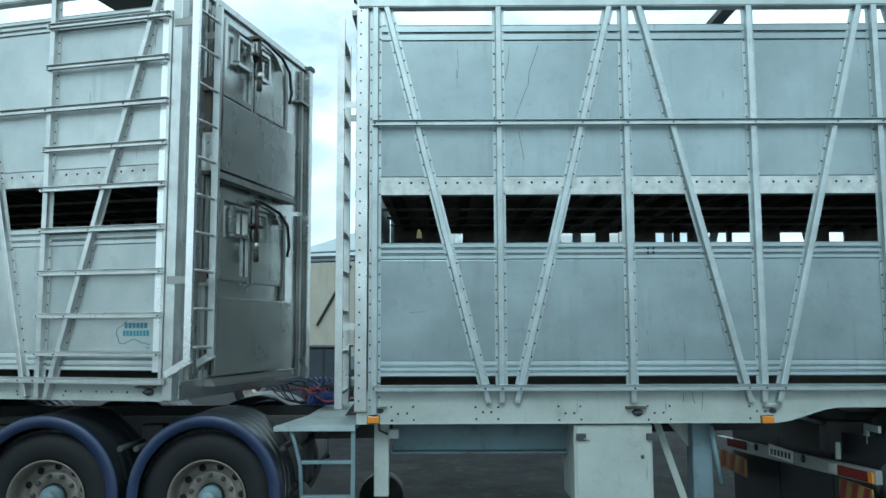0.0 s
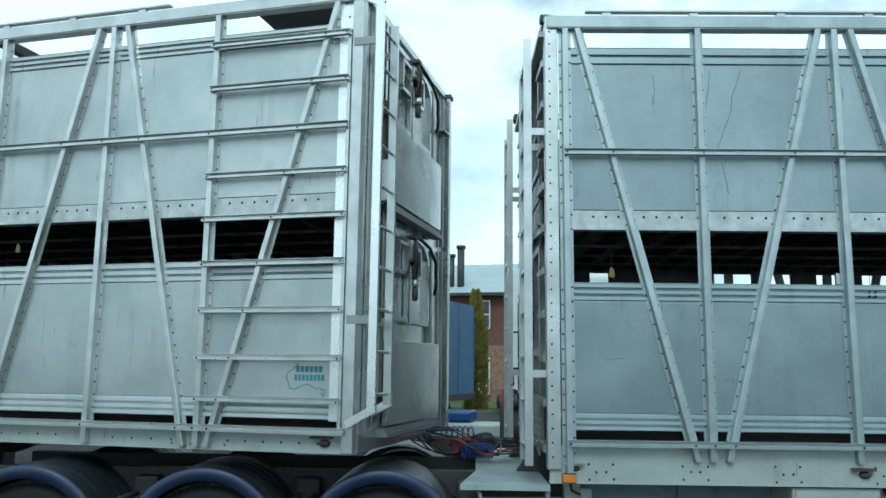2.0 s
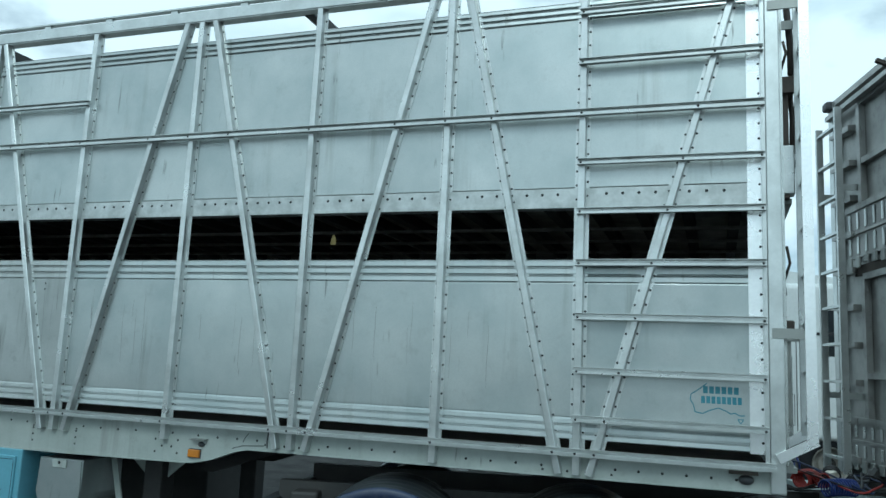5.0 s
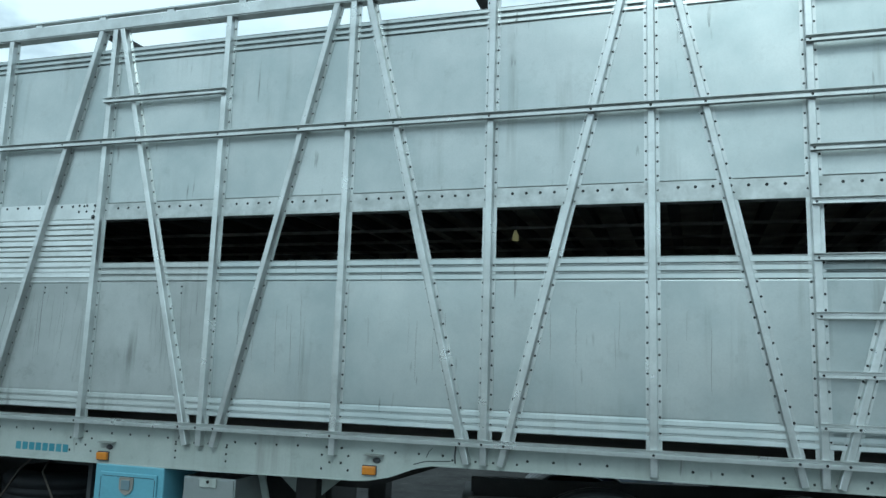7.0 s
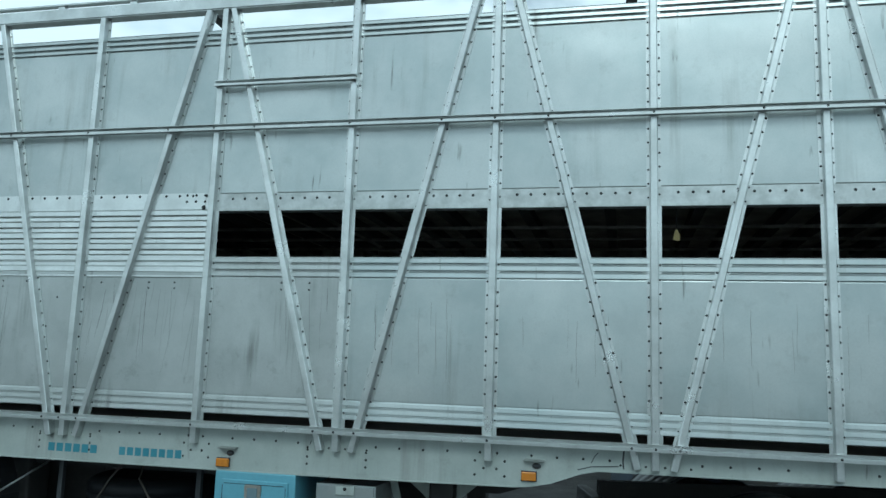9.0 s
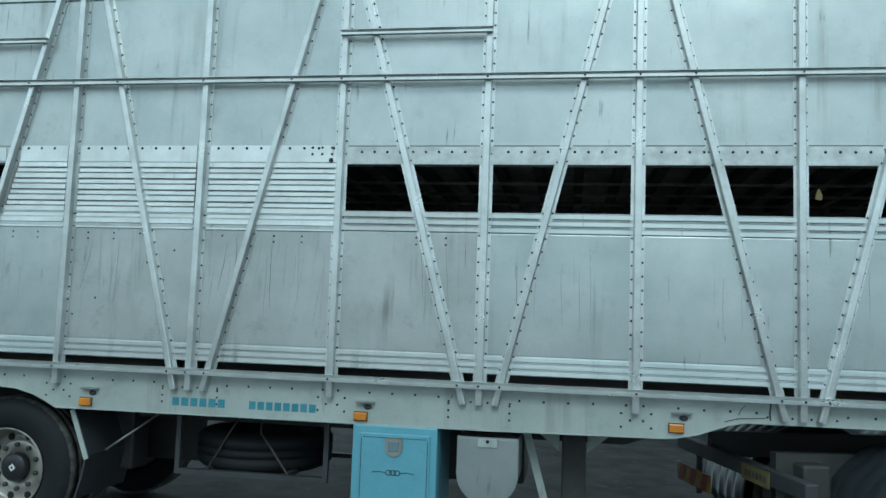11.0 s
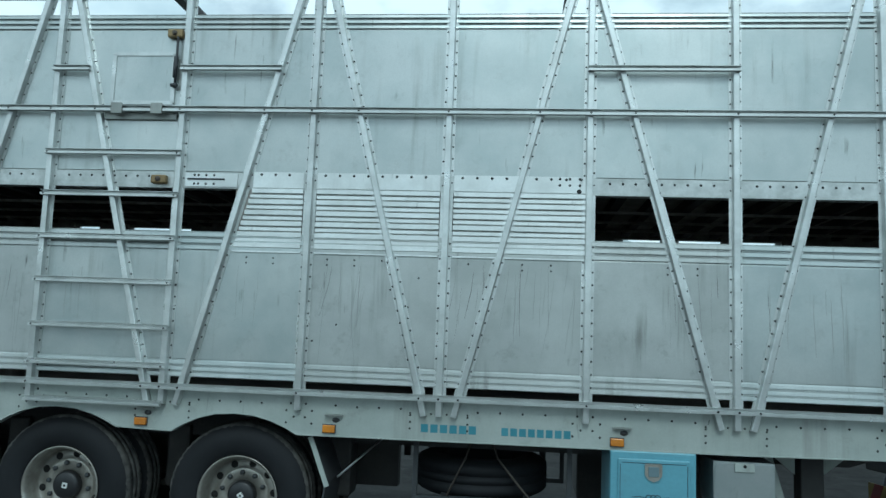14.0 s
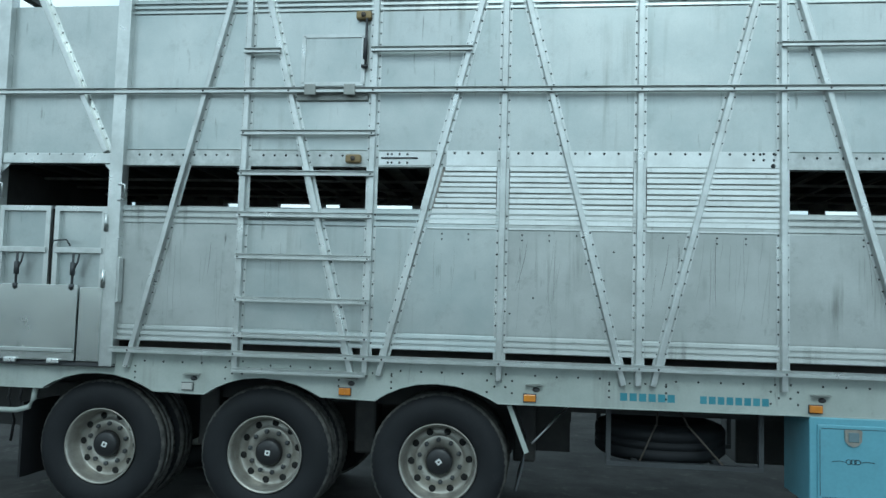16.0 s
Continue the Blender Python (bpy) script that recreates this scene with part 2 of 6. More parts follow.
def bar(bm, p, q, w, h, up=(0, 0, 1)):
    """A rectangular bar from p to q: w across, h along up."""
    p, q = Vector(p), Vector(q)
    ax = (q - p).normalized()
    side = ax.cross(Vector(up))
    if side.length < 1e-4:
        side = ax.cross(Vector((0, 1, 0)))
    side.normalize()
    top = side.cross(ax)
    c = [(side * (i * w / 2) + top * (j * h / 2)) for i, j in ((-1, -1), (1, -1), (1, 1), (-1, 1))]
    a, b = [bm.verts.new(p + o) for o in c], [bm.verts.new(q + o) for o in c]
    for i in range(4):
        bm.faces.new((a[i], a[(i + 1) % 4], b[(i + 1) % 4], b[i]))
    bm.faces.new(a[::-1])
    bm.faces.new(b)
    return bm


def tube(bm, pts, r, n=10):
    """A round tube through points."""
    pts = [Vector(p) for p in pts]
    rings = []
    ref = Vector((0.3, 0.2, 1)).normalized()
    for i, p in enumerate(pts):
        ax = (pts[min(i + 1, len(pts) - 1)] - pts[max(i - 1, 0)]).normalized()
        u = ax.cross(ref)
        if u.length < 0.05:
            u = ax.cross(Vector((1, 0, 0)))
        u.normalize()
        v = ax.cross(u)
        rings.append([bm.verts.new(p + r * (u * math.cos(2 * math.pi * k / n) + v * math.sin(2 * math.pi * k / n))) for k in range(n)])
    for a, b in zip(rings, rings[1:]):
        for k in range(n):
            f = bm.faces.new((a[k], a[(k + 1) % n], b[(k + 1) % n], b[k]))
            f.smooth = True
    bm.faces.new(rings[0][::-1])
    bm.faces.new(rings[-1])
    return bm


def lathe(bm, prof, n=48, wob=None, smooth=True, closed=False):
    """Turns an outline of (radius, depth) round the y axis. wob(i, k): a change of radius."""
    rings = []
    for i, (r, d) in enumerate(prof):
        rings.append([bm.verts.new(((r + (wob(i, k) if wob else 0)) * math.cos(2 * math.pi * k / n), d,
                                    (r + (wob(i, k) if wob else 0)) * math.sin(2 * math.pi * k / n))) for k in range(n)])
    pairs = list(zip(rings, rings[1:])) + ([(rings[-1], rings[0])] if closed else [])
    for a, b in pairs:
        for k in range(n):
            f = bm.faces.new((a[k], b[k], b[(k + 1) % n], a[(k + 1) % n]))
            f.smooth = smooth
    if not closed:
        bm.faces.new(rings[0])
        bm.faces.new(rings[-1][::-1])
    return bm


def to_mesh(name, bm, mat):
    bmesh.ops.recalc_face_normals(bm, faces=bm.faces[:])
    me = bpy.data.meshes.new(name)
    bm.to_mesh(me)
    bm.free()
    me.materials.append(mat)
    return me


def part(name, bm, mat, parent=None, label="", m=None):
    ob = new(name, to_mesh(name, bm, mat))
    ob.parent = parent
    if m is not None:
        ob.matrix_basis = m
    if label:
        tagged(ob, label)
    return ob


def again(name, me, parent=None, m=None, label=""):
    """One more object on a mesh that exists."""
    ob = new(name, me)
    ob.parent = parent
    if m is not None:
        ob.matrix_basis = m
    if label:
        tagged(ob, label)
    return ob


def thing(name, m, label, category, group="", kind=""):
    ob = new(name)
    ob.matrix_basis = m
    return tagged(ob, label, category, group, kind)


# ---- ground ----
GZ = -0.20            # things that stand on the yard reach a little below its sheet


def ground_z(x):
    return -0.150 - 0.0088 * (min(max(x, -24.0), -2.0) + 3.2)


def make_ground():
    bm = bmesh.new()
    rings = [0, 6, 12, 20, 35, 60, 110, 220, 500, 1500]
    n = 48
    prev = None
    c = bm.verts.new((-6, 6, ground_z(-6)))
    for r in rings[1:]:
        ring = []
        for k in range(n):
            x, y = r * math.cos(2 * math.pi * k / n), r * math.sin(2 * math.pi * k / n)
            ring.append(bm.verts.new((-6 + x, 6 + y, ground_z(-6 + x) + (0.012 * noise.noise((x * 0.4, y * 0.4, 0)) - 0.006 if r < 30 else 0))))
        for k in range(n):
            if prev is None:
                bm.faces.new((c, ring[k], ring[(k + 1) % n]))
            else:
                bm.faces.new((prev[k], ring[k], ring[(k + 1) % n], prev[(k + 1) % n]))
        prev = ring
    return tagged(part("ground", bm, ASPHALT), "worn dark grey asphalt of the truck yard", "ground", kind="structure")


make_ground()

# ---- the two stock trailers ----
RIV_R = 0.0078


def rivet(bm, s, d, z, r=RIV_R):
    """A low six-sided rivet head."""
    a = [bm.verts.new((s + r * math.cos(k * math.pi / 3), d, z + r * math.sin(k * math.pi / 3))) for k in range(6)]
    b = [bm.verts.new((s + 0.6 * r * math.cos(k * math.pi / 3), d - 0.003, z + 0.6 * r * math.sin(k * math.pi / 3))) for k in range(6)]
    for k in range(6):
        bm.faces.new((a[k], a[(k + 1) % 6], b[(k + 1) % 6], b[k]))
    bm.faces.new(b)


PANEL = 0.050     # depth of the sheet's outer face behind the posts' faces


def hat(p0, p1, width=0.090, crown=0.042, rivets=None, step=0.088, gaps=(), flange_from=None):
    """A riveted top-hat section from p0 to p1, both (along, height), with a row of rivets down each flange;
    below flange_from only its crown goes on, as a tail."""
    bm = bmesh.new()
    a, b = Vector((p0[0], 0, p0[1])), Vector((p1[0], 0, p1[1]))
    ax = (b - a).normalized()
    sd = Vector((ax.z, 0, -ax.x))
    w, c = width / 2, crown / 2
    lo = a if flange_from is None else a + ax * ((flange_from - a.z) / ax.z)
    prof = [(-w, PANEL), (-w, PANEL - 0.005), (-c - 0.004, PANEL - 0.005), (-c, 0.003), (-c + 0.004, 0), (c - 0.004, 0), (c, 0.003),
            (c + 0.004, PANEL - 0.005), (w, PANEL - 0.005), (w, PANEL)]
    runs = [(prof, lo, b)]
    if flange_from is not None:
        runs.append(([(-c - 0.004, PANEL), (-c, 0.003), (-c + 0.004, 0), (c - 0.004, 0), (c, 0.003), (c + 0.004, PANEL)], a, lo))
    for pr, u0, u1 in runs:
        ra = [bm.verts.new(u0 + sd * u + Vector((0, d, 0))) for u, d in pr]
        rb = [bm.verts.new(u1 + sd * u + Vector((0, d, 0))) for u, d in pr]
        for i in range(len(pr)):
            j = (i + 1) % len(pr)
            bm.faces.new((ra[i], ra[j], rb[j], rb[i]))
        bm.faces.new(ra[::-1])
        bm.faces.new(rb)
    if rivets is not None:
        k = int((b - lo).length / step)
        for i in range(1, k):
            for u in (-w + 0.0115, w - 0.0115):
                p = lo + ax * (i * step + (0.02 if u > 0 else 0)) + sd * u
                if not any(g0 < p.z < g1 for g0, g1 in gaps):
                    rivet(rivets, p.x, PANEL - 0.005, p.z)
    return bm


def rail(s0, s1, z, h=0.042, deep=0.036, out=0.0):
    """A folded rail or rung: a thin lip over a shaded groove, then the face."""
    o = out
    pts = [(o, z + h / 2), (o - deep, z + h / 2), (o - deep, z + h / 2 - 0.003), (o - 0.003, z + h / 2 - 0.004), (o - 0.003, z + h / 2 - 0.017),
           (o - deep + 0.004, z + h / 2 - 0.019), (o - deep, z + h / 2 - 0.023), (o - deep, z - h / 2), (o, z - h / 2)]
    return prism(bmesh.new(), pts, s0, s1)


def ridged(z0, z1, k, d=PANEL, rise=0.008):
    """Outline points, going down, of k planks with rounded edges between z1 and z0."""
    pts = []
    step = (z1 - z0) / k
    for i in range(k):
        t, b = z1 - i * step, z1 - (i + 1) * step
        pts += [(d + 0.001, t - 0.001), (d - rise, t - 0.012), (d - rise - 0.002, b + 0.0085), (d + 0.003, b + 0.0075)]
    return pts


def sheet(top, bottom, ridges_top, ridges_bottom):
    """Outline of a wall sheet with planked bands at its edges."""
    pts, z_hi, z_lo = [], top, bottom
    if ridges_top:
        pts += ridged(top - ridges_top[0], top, ridges_top[1])
        z_hi = top - ridges_top[0]
    else:
        pts.append((PANEL, top))
    pts += [(PANEL, z_hi - 0.004)]
    if ridges_bottom:
        z_lo = bottom + ridges_bottom[0]
        pts += [(PANEL, z_lo + 0.004)]
        pts += ridged(bottom, z_lo, ridges_bottom[1])
    else:
        pts.append((PANEL, bottom))
    pts += [(PANEL + 0.03, bottom), (PANEL + 0.03, top)]
    return pts


def mirror_wall(me, name, parent, width, label=""):
    """The same sheet on the far side of the trailer."""
    return again(name, me, parent, Matrix.Translation((0, width, 0)) @ Matrix.Diagonal((1, -1, 1, 1)), label)


class Crate:
    """The side framing of one trailer: s along it, d across from the near side, z up."""

    def __init__(self, base, width, z, sheet_mat, pitch, section):
        self.pitch, self.section = pitch, section
        self.o, self.w, self.z, self.mat = base, width, z, sheet_mat
        self.riv = bmesh.new()

    def bay(self, s0, s1, low=None):
        o, z = self.o, self.z
        up = part("upper_panel", prism(bmesh.new(), sheet(z["top"], z["band_hi"] + 0.018, (z["top"] - z["ridge_top"], z["planks"]), None), s0 + 0.001, s1 - 0.001), self.mat, o)
        lo = part("lower_panel", prism(bmesh.new(), sheet(z["slot_lo"], z["sill_hi"], (z["slot_lo"] - z["ridge_mid"], 3),
                                                          (z["ridge_low"] - z["sill_hi"], 3)), s0 + 0.001, s1 - 0.001), low or self.mat, o)
        bd = part("rivet_band", prism(bmesh.new(), [(PANEL - 0.006, z["band_hi"] + 0.009), (PANEL - 0.006, z["slot_hi"] + 0.004), (PANEL - 0.002, z["slot_hi"]),
                                                    (PANEL + 0.07, z["slot_hi"]), (PANEL + 0.07, z["band_hi"] - 0.002), (PANEL + 0.004, z["band_hi"] - 0.002),
                                                    (PANEL + 0.004, z["band_hi"] + 0.009)], s0 + 0.001, s1 - 0.001), BAND, o)
        for ob in (up, lo, bd):
            mirror_wall(ob.data, ob.name.split(".")[0], o, self.w)
        k = max(int((s1 - s0 - 0.16) / 0.09), 1)
        for i in range(k):
            rivet(self.riv, s0 + 0.1 + (i + 0.5) * (s1 - s0 - 0.2) / k, PANEL - 0.006, (z["band_hi"] + z["slot_hi"]) / 2 + 0.03, 0.0102)

    def post(self, s, lo=None, hi=None, name="post"):
        z = self.z
        self.bolt(s, z["mid"] - 0.006)
        self.bolt(s, z["rub"] - 0.006)
        me = part(name, hat((s, lo if lo is not None else z["foot"]), (s, hi or z["rail_top"]), rivets=self.riv, step=self.pitch, flange_from=z["sill_hi"] - 0.06 if lo is None else None,
                            gaps=((z["slot_lo"], z["slot_hi"]), (z["rub"] - 0.03, z["rub"] + 0.03), (z["mid"] - 0.03, z["mid"] + 0.03))), self.section, self.o)
        mirror_wall(me.data, name, self.o, self.w)

    def brace(self, p, q):
        z = self.z
        for h in (z["mid"] - 0.006, z["rub"] - 0.006):
            self.bolt(p[0] + (q[0] - p[0]) * (h - p[1]) / (q[1] - p[1]), h)
        me = part("diagonal_brace", hat(p, q, width=0.084, crown=0.040, rivets=self.riv, step=self.pitch, flange_from=z["sill_hi"] - 0.06, gaps=((z["slot_lo"], z["slot_hi"]), (z["mid"] - 0.03, z["mid"] + 0.03))), self.section, self.o)
        mirror_wall(me.data, "diagonal_brace", self.o, self.w)

    def bolt(self, s, z):
        rivet(self.riv, s, -0.036, z, 0.0085)

    def rails(self, s0, s1, rub0, rub1, mid1, mid0=None):
        z, o = self.z, self.o
        a = part("mid_rail", rail(s0 if mid0 is None else mid0, mid1, z["mid"]), self.section, o)
        b = part("rub_rail", rail(rub0, rub1, z["rub"], 0.044), self.section, o)
        top = bmesh.new()
        prism(top, [(0.0, z["rail_top"]), (0.0, z["rail_top"] + 0.095), (0.10, z["rail_top"] + 0.095), (0.10, z["rail_top"])], s0, s1)
        bmesh.ops.bevel(top, geom=top.edges[:], offset=0.008, segments=2, affect="EDGES")
        c = part("top_rail", top, self.section, o)
        for ob in (a, b, c):
            mirror_wall(ob.data, ob.name.split(".")[0], o, self.w)

    def finish(self):
        tagged(part("rivets", self.riv, RIVET, self.o, "rows of small dark rivet heads"), kind="stuff")


# ---- trailer A: the rear trailer, along x ----
AX, AY, AW = -3.2, 5.03, 2.31
rear_trailer = thing("livestock_trailer", pose(AX, AY - 0.008, 0, 0, 0, -0.46), "long two-deck aluminium livestock trailer with riveted truss sides", "trailer", "stock trailers")
ZA = dict(top=4.028, ridge_top=3.905, band_hi=2.80, slot_hi=2.685, slot_lo=2.368, ridge_mid=2.226, ridge_low=1.434, sill_hi=1.304,
          rub=1.240, mid=3.27, rail_top=4.165, foot=1.112, planks=3)
A = Crate(rear_trailer, AW, ZA, ALU, 0.088, ALU_POST)
A_POSTS = [x - AX for x in (-4.32, -5.20, -6.19, -7.18, -8.165, -9.165, -10.17, -11.17, -12.17, -13.18)]
A_END, A_DOOR_R, A_DOOR_L, A_REAR = -0.155, -14.2 - AX, -15.25 - AX, -16.3 - AX
edges = [A_END] + A_POSTS + [A_DOOR_R]
for i, (hi, lo) in enumerate(zip(edges, edges[1:])):
    A.bay(lo, hi, ALU_STAINED if i in (5, 6, 7, 10) else None)
A.bay(A_REAR, A_DOOR_L)
for s in A_POSTS:
    A.post(s)
for i, s in enumerate(A_POSTS):
    if i % 2 == 0:                       # braces rise from the foot of every other post
        right = A_POSTS[i - 1] if i else 0.0
        left = A_POSTS[i + 1]
        A.brace((s + 0.105 - (0.03 if i == 0 else 0), ZA["foot"]), (right - (0.19 if i == 0 else 0.13), ZA["rail_top"]))
        A.brace((s - 0.105, ZA["foot"]), (left + (0.06 if i == 4 else 0.115), ZA["rail_top"]))
A.brace((-14.06 - AX, ZA["foot"] - 0.01), (A_POSTS[-1] - 0.115, ZA["rail_top"]))
A.rails(A_REAR, -0.02, A_DOOR_R + 0.02, -0.05, -0.083)

# ---- trailer B: the lead trailer, turned a little away ----
B_YAW, BX, BY, BW = 13.5, -1.97, 5.52, 2.42
lead_trailer = thing("livestock_trailer", pose(BX, BY, 0, 0, 0, B_YAW), "shorter two-deck aluminium livestock trailer coupled ahead of the long one", "trailer", "stock trailers")
ZB = dict(top=3.92, ridge_top=3.79, band_hi=2.725, slot_hi=2.598, slot_lo=2.239, ridge_mid=2.11, ridge_low=1.365, sill_hi=1.248,
          rub=1.175, mid=3.137, rail_top=4.045, foot=1.065, planks=2)
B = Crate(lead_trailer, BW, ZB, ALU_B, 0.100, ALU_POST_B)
B_POSTS = [1.033, 1.99, 2.94, 3.89, 4.85, 5.8]
B_END = 6.8
b_edges = [0.14] + B_POSTS + [B_END]
for lo, hi in zip(b_edges, b_edges[1:]):
    B.bay(lo, hi)
for s in B_POSTS:
    B.post(s)
for i, s in enumerate(B_POSTS):
    if i % 2 == 0:
        left = B_POSTS[i - 1] if i else 0.07
        B.brace((s - 0.098, ZB["foot"]), (left + 0.115, ZB["rail_top"]))
        B.brace((s + 0.108, ZB["foot"]), (B_POSTS[i + 1] - 0.11, ZB["rail_top"]))
B.rails(-0.03, B_END, 0.09, B_END, B_END, 0.085)

# ---- wheels: meshes shared by all ----
TYRE_R = 0.525


def tyre_mesh():
    prof = [(0.287, 0.03), (0.325, 0.008), (0.40, -0.006), (0.455, 0.002), (0.495, 0.022), (0.508, 0.034), (TYRE_R, 0.05), (TYRE_R, 0.105), (TYRE_R - 0.012, 0.107),
            (TYRE_R - 0.012, 0.118), (TYRE_R, 0.12), (TYRE_R, 0.165), (TYRE_R - 0.012, 0.167), (TYRE_R - 0.012, 0.178), (TYRE_R, 0.18),
            (TYRE_R, 0.235), (0.50, 0.262), (0.455, 0.283), (0.39, 0.29), (0.287, 0.262)]
    lug = {4: 0.003, 5: 0.010, 6: 0.009, 7: 0.004, 15: 0.009, 16: 0.006}
    rnd = random.Random(12)
    chip = [[rnd.uniform(0.1, 1.0) * (k % 2) for k in range(128)] for i in range(3)]
    me = to_mesh("tyre", lathe(bmesh.new(), prof, 128, lambda i, k: -lug.get(i, 0) * chip[i % 3][k], closed=True), RUBBER)
    me.materials.append(TREAD)
    for f in me.polygons:
        if 5 <= f.index // 128 <= 15:
            f.material_index = 1
    return me


def rim_mesh():
    prof = [(0.292, 0.028), (0.298, 0.012), (0.290, 0.008), (0.278, 0.03), (0.268, 0.05), (0.263, 0.12), (0.258, 0.160), (0.248, 0.168), (0.199, 0.164), (0.190, 0.148),
            (0.184, 0.145), (0.10, 0.145), (0.10, 0.20), (0.25, 0.235), (0.292, 0.235)]
    return to_mesh("rim", lathe(bmesh.new(), prof, 64, closed=True), RIM)


TYRE, RIMM = tyre_mesh(), rim_mesh()
RIM_B = RIMM.copy()
RIM_B.materials[0] = RIM_OLD
DRUM = to_mesh("wheel", lathe(bmesh.new(), [(0.05, 0.16), (0.21, 0.24), (0.21, 0.50), (0.08, 0.52), (0.07, 0.95)], 32), GRIME)
CAP = to_mesh("hub_cap", lathe(bmesh.new(), [(0.03, 0.082), (0.086, 0.085), (0.100, 0.095), (0.105, 0.15)], 32), BLACK)
AXLE_HUB = to_mesh("hub_cap", lathe(bmesh.new(), [(0.02, 0.03), (0.048, 0.032), (0.058, 0.045), (0.062, 0.085), (0.085, 0.09), (0.09, 0.15)], 24), STEEL)
NUT = to_mesh("wheel_nut", lathe(bmesh.new(), [(0.006, -0.028), (0.014, -0.024), (0.0185, -0.02), (0.0185, 0.004)], 6, smooth=False), DARK_STEEL)
# Raised dark discs stand for the holes, their inner shade put in the colour.
HAND_HOLE = to_mesh("hand_hole", lathe(bmesh.new(), [(0.005, -0.0025), (0.027, -0.0025), (0.029, 0.004)], 14), HOLE)
MARK = to_mesh("hub_label", box(bmesh.new(), -0.02, 0.02, 0.0795, 0.083, -0.02, 0.02), WHITE)
MARK_DOT = to_mesh("hub_emblem", lathe(bmesh.new(), [(0.002, 0.0775), (0.010, 0.0775), (0.010, 0.0798)], 6), BLACK)


def wheel(parent, s, d, z, cap, turn, label, rim=None):
    w = again("wheel", DRUM, parent, pose(s, d, z, 0, turn, 0), label)
    again("tyre", TYRE, w)
    again("tyre", TYRE, w, pose(0, 0.335, 0))
    again("rim", rim or RIMM, w)
    again("hub_cap", cap, w)
    if cap is CAP:
        again("hub_label", MARK, w)
        again("hub_emblem", MARK_DOT, w)
    for k in range(10):
        a = 2 * math.pi * k / 10
        again("wheel_nut", NUT, w, pose(0.160 * math.cos(a), 0.145, 0.160 * math.sin(a)))
        h = a + math.pi / 10
        again("hand_hole", HAND_HOLE, w, pose(0.224 * math.cos(h), 0.166, 0.224 * math.sin(h)))
    return w


for x, turn in ((-14.31, 20), (-12.955, 8), (-11.605, 50)):
    wheel(rear_trailer, x - AX - 0.015, 0.16, 0.458, CAP, turn, "dual wheel with dusty silver rim and black hub cap")
    m = Matrix.Translation((x - AX, AW - 0.16, 0.458)) @ Matrix.Rotation(math.pi, 4, "Z")
    far = again("wheel", DRUM, rear_trailer, m)
    again("tyre", TYRE, far)
    again("rim", RIMM, far)
for s, turn in ((-1.13, 15), (-2.31, 40), (-3.5, 5)):
    w = wheel(lead_trailer, s, 0.10, 0.362, AXLE_HUB, turn, "dual wheel with brown-stained rim under a navy mudguard", RIM_B)
    w.matrix_basis = w.matrix_basis @ Matrix.Diagonal((0.975, 1, 0.975, 1))
    m = Matrix.Translation((s, BW - 0.10, 0.362)) @ Matrix.Rotation(math.pi, 4, "Z")
    far = again("wheel", DRUM, lead_trailer, m)
    again("tyre", TYRE, far)
    again("rim", RIMM, far)


# ---- side beams and underframe ----
def arch(s, half, base_l, base_r, top, n=10):
    """Points of a wheel arch from left to right."""
    pts = []
    for k in range(n + 1):
        a = math.pi - math.pi * k / n
        base = base_l + (base_r - base_l) * k / n
        pts.append((s + half * math.cos(a), base + (top - base) * (1 - abs(math.cos(a)) ** 2.2)))
    return pts


def beam_rivets(riv, s0, s1, z, step, rnd, skip=()):
    s = s0
    while s < s1:
        if not any(a < s < b for a, b in skip):
            rivet(riv, s, PANEL, z + rnd.uniform(-0.004, 0.004), 0.0085)
        s += step * rnd.uniform(0.93, 1.07)


rnd = random.Random(4)
loc = lambda x: x - AX
outline = [(loc(-16.3), 1.238), (loc(-16.3), 0.905), (loc(-14.75), 0.908)]
outline += arch(loc(-14.30), 0.46, 0.91, 0.92, 1.045) + arch(loc(-12.965), 0.46, 0.912, 0.93, 1.056) + arch(loc(-11.63), 0.46, 0.918, 0.936, 1.064)
outline += [(loc(-8.1), 0.945), (loc(-7.02), 0.96), (loc(-6.93), 0.968), (loc(-6.80), 0.995), (loc(-6.62), 1.062), (loc(-6.52), 1.082), (0.0, 1.095), (0.0, 1.238)]
part("side_beam", plate(bmesh.new(), outline, PANEL, PANEL + 0.012), BEAM, rear_trailer, "grey-green riveted chassis side beam with wheel arches")
again("side_beam", rear_trailer.children[-1].data, rear_trailer, Matrix.Translation((0, AW, 0)) @ Matrix.Diagonal((1, -1, 1, 1)))
lip = bmesh.new()
edge_pts = outline[1:-1]
for (s0, z0), (s1, z1) in zip(edge_pts, edge_pts[1:]):
    if (Vector((s1 - s0, z1 - z0))).length > 0.02:
        bar(lip, (s0, PANEL + 0.03, z0 + 0.004), (s1, PANEL + 0.03, z1 + 0.004), 0.075, 0.008, (0, 0, 1))
part("beam_flange", lip, BEAM, rear_trailer)
nodes = A_POSTS + [A_DOOR_R]
for i, (s1, s0) in enumerate(zip(nodes, nodes[1:])):
    span = s1 - s0
    z_row = 1.150
    for k in range(4):
        rivet(A.riv, s0 + span * 0.5 + (k - 1.5) * 0.155, PANEL, z_row + rnd.uniform(-0.003, 0.003), 0.0088)
    if i > 2:
        for k in range(3):
            rivet(A.riv, s0 + span * (0.2 if i % 2 else 0.8), PANEL, 1.11 - 0.045 * k, 0.0085)
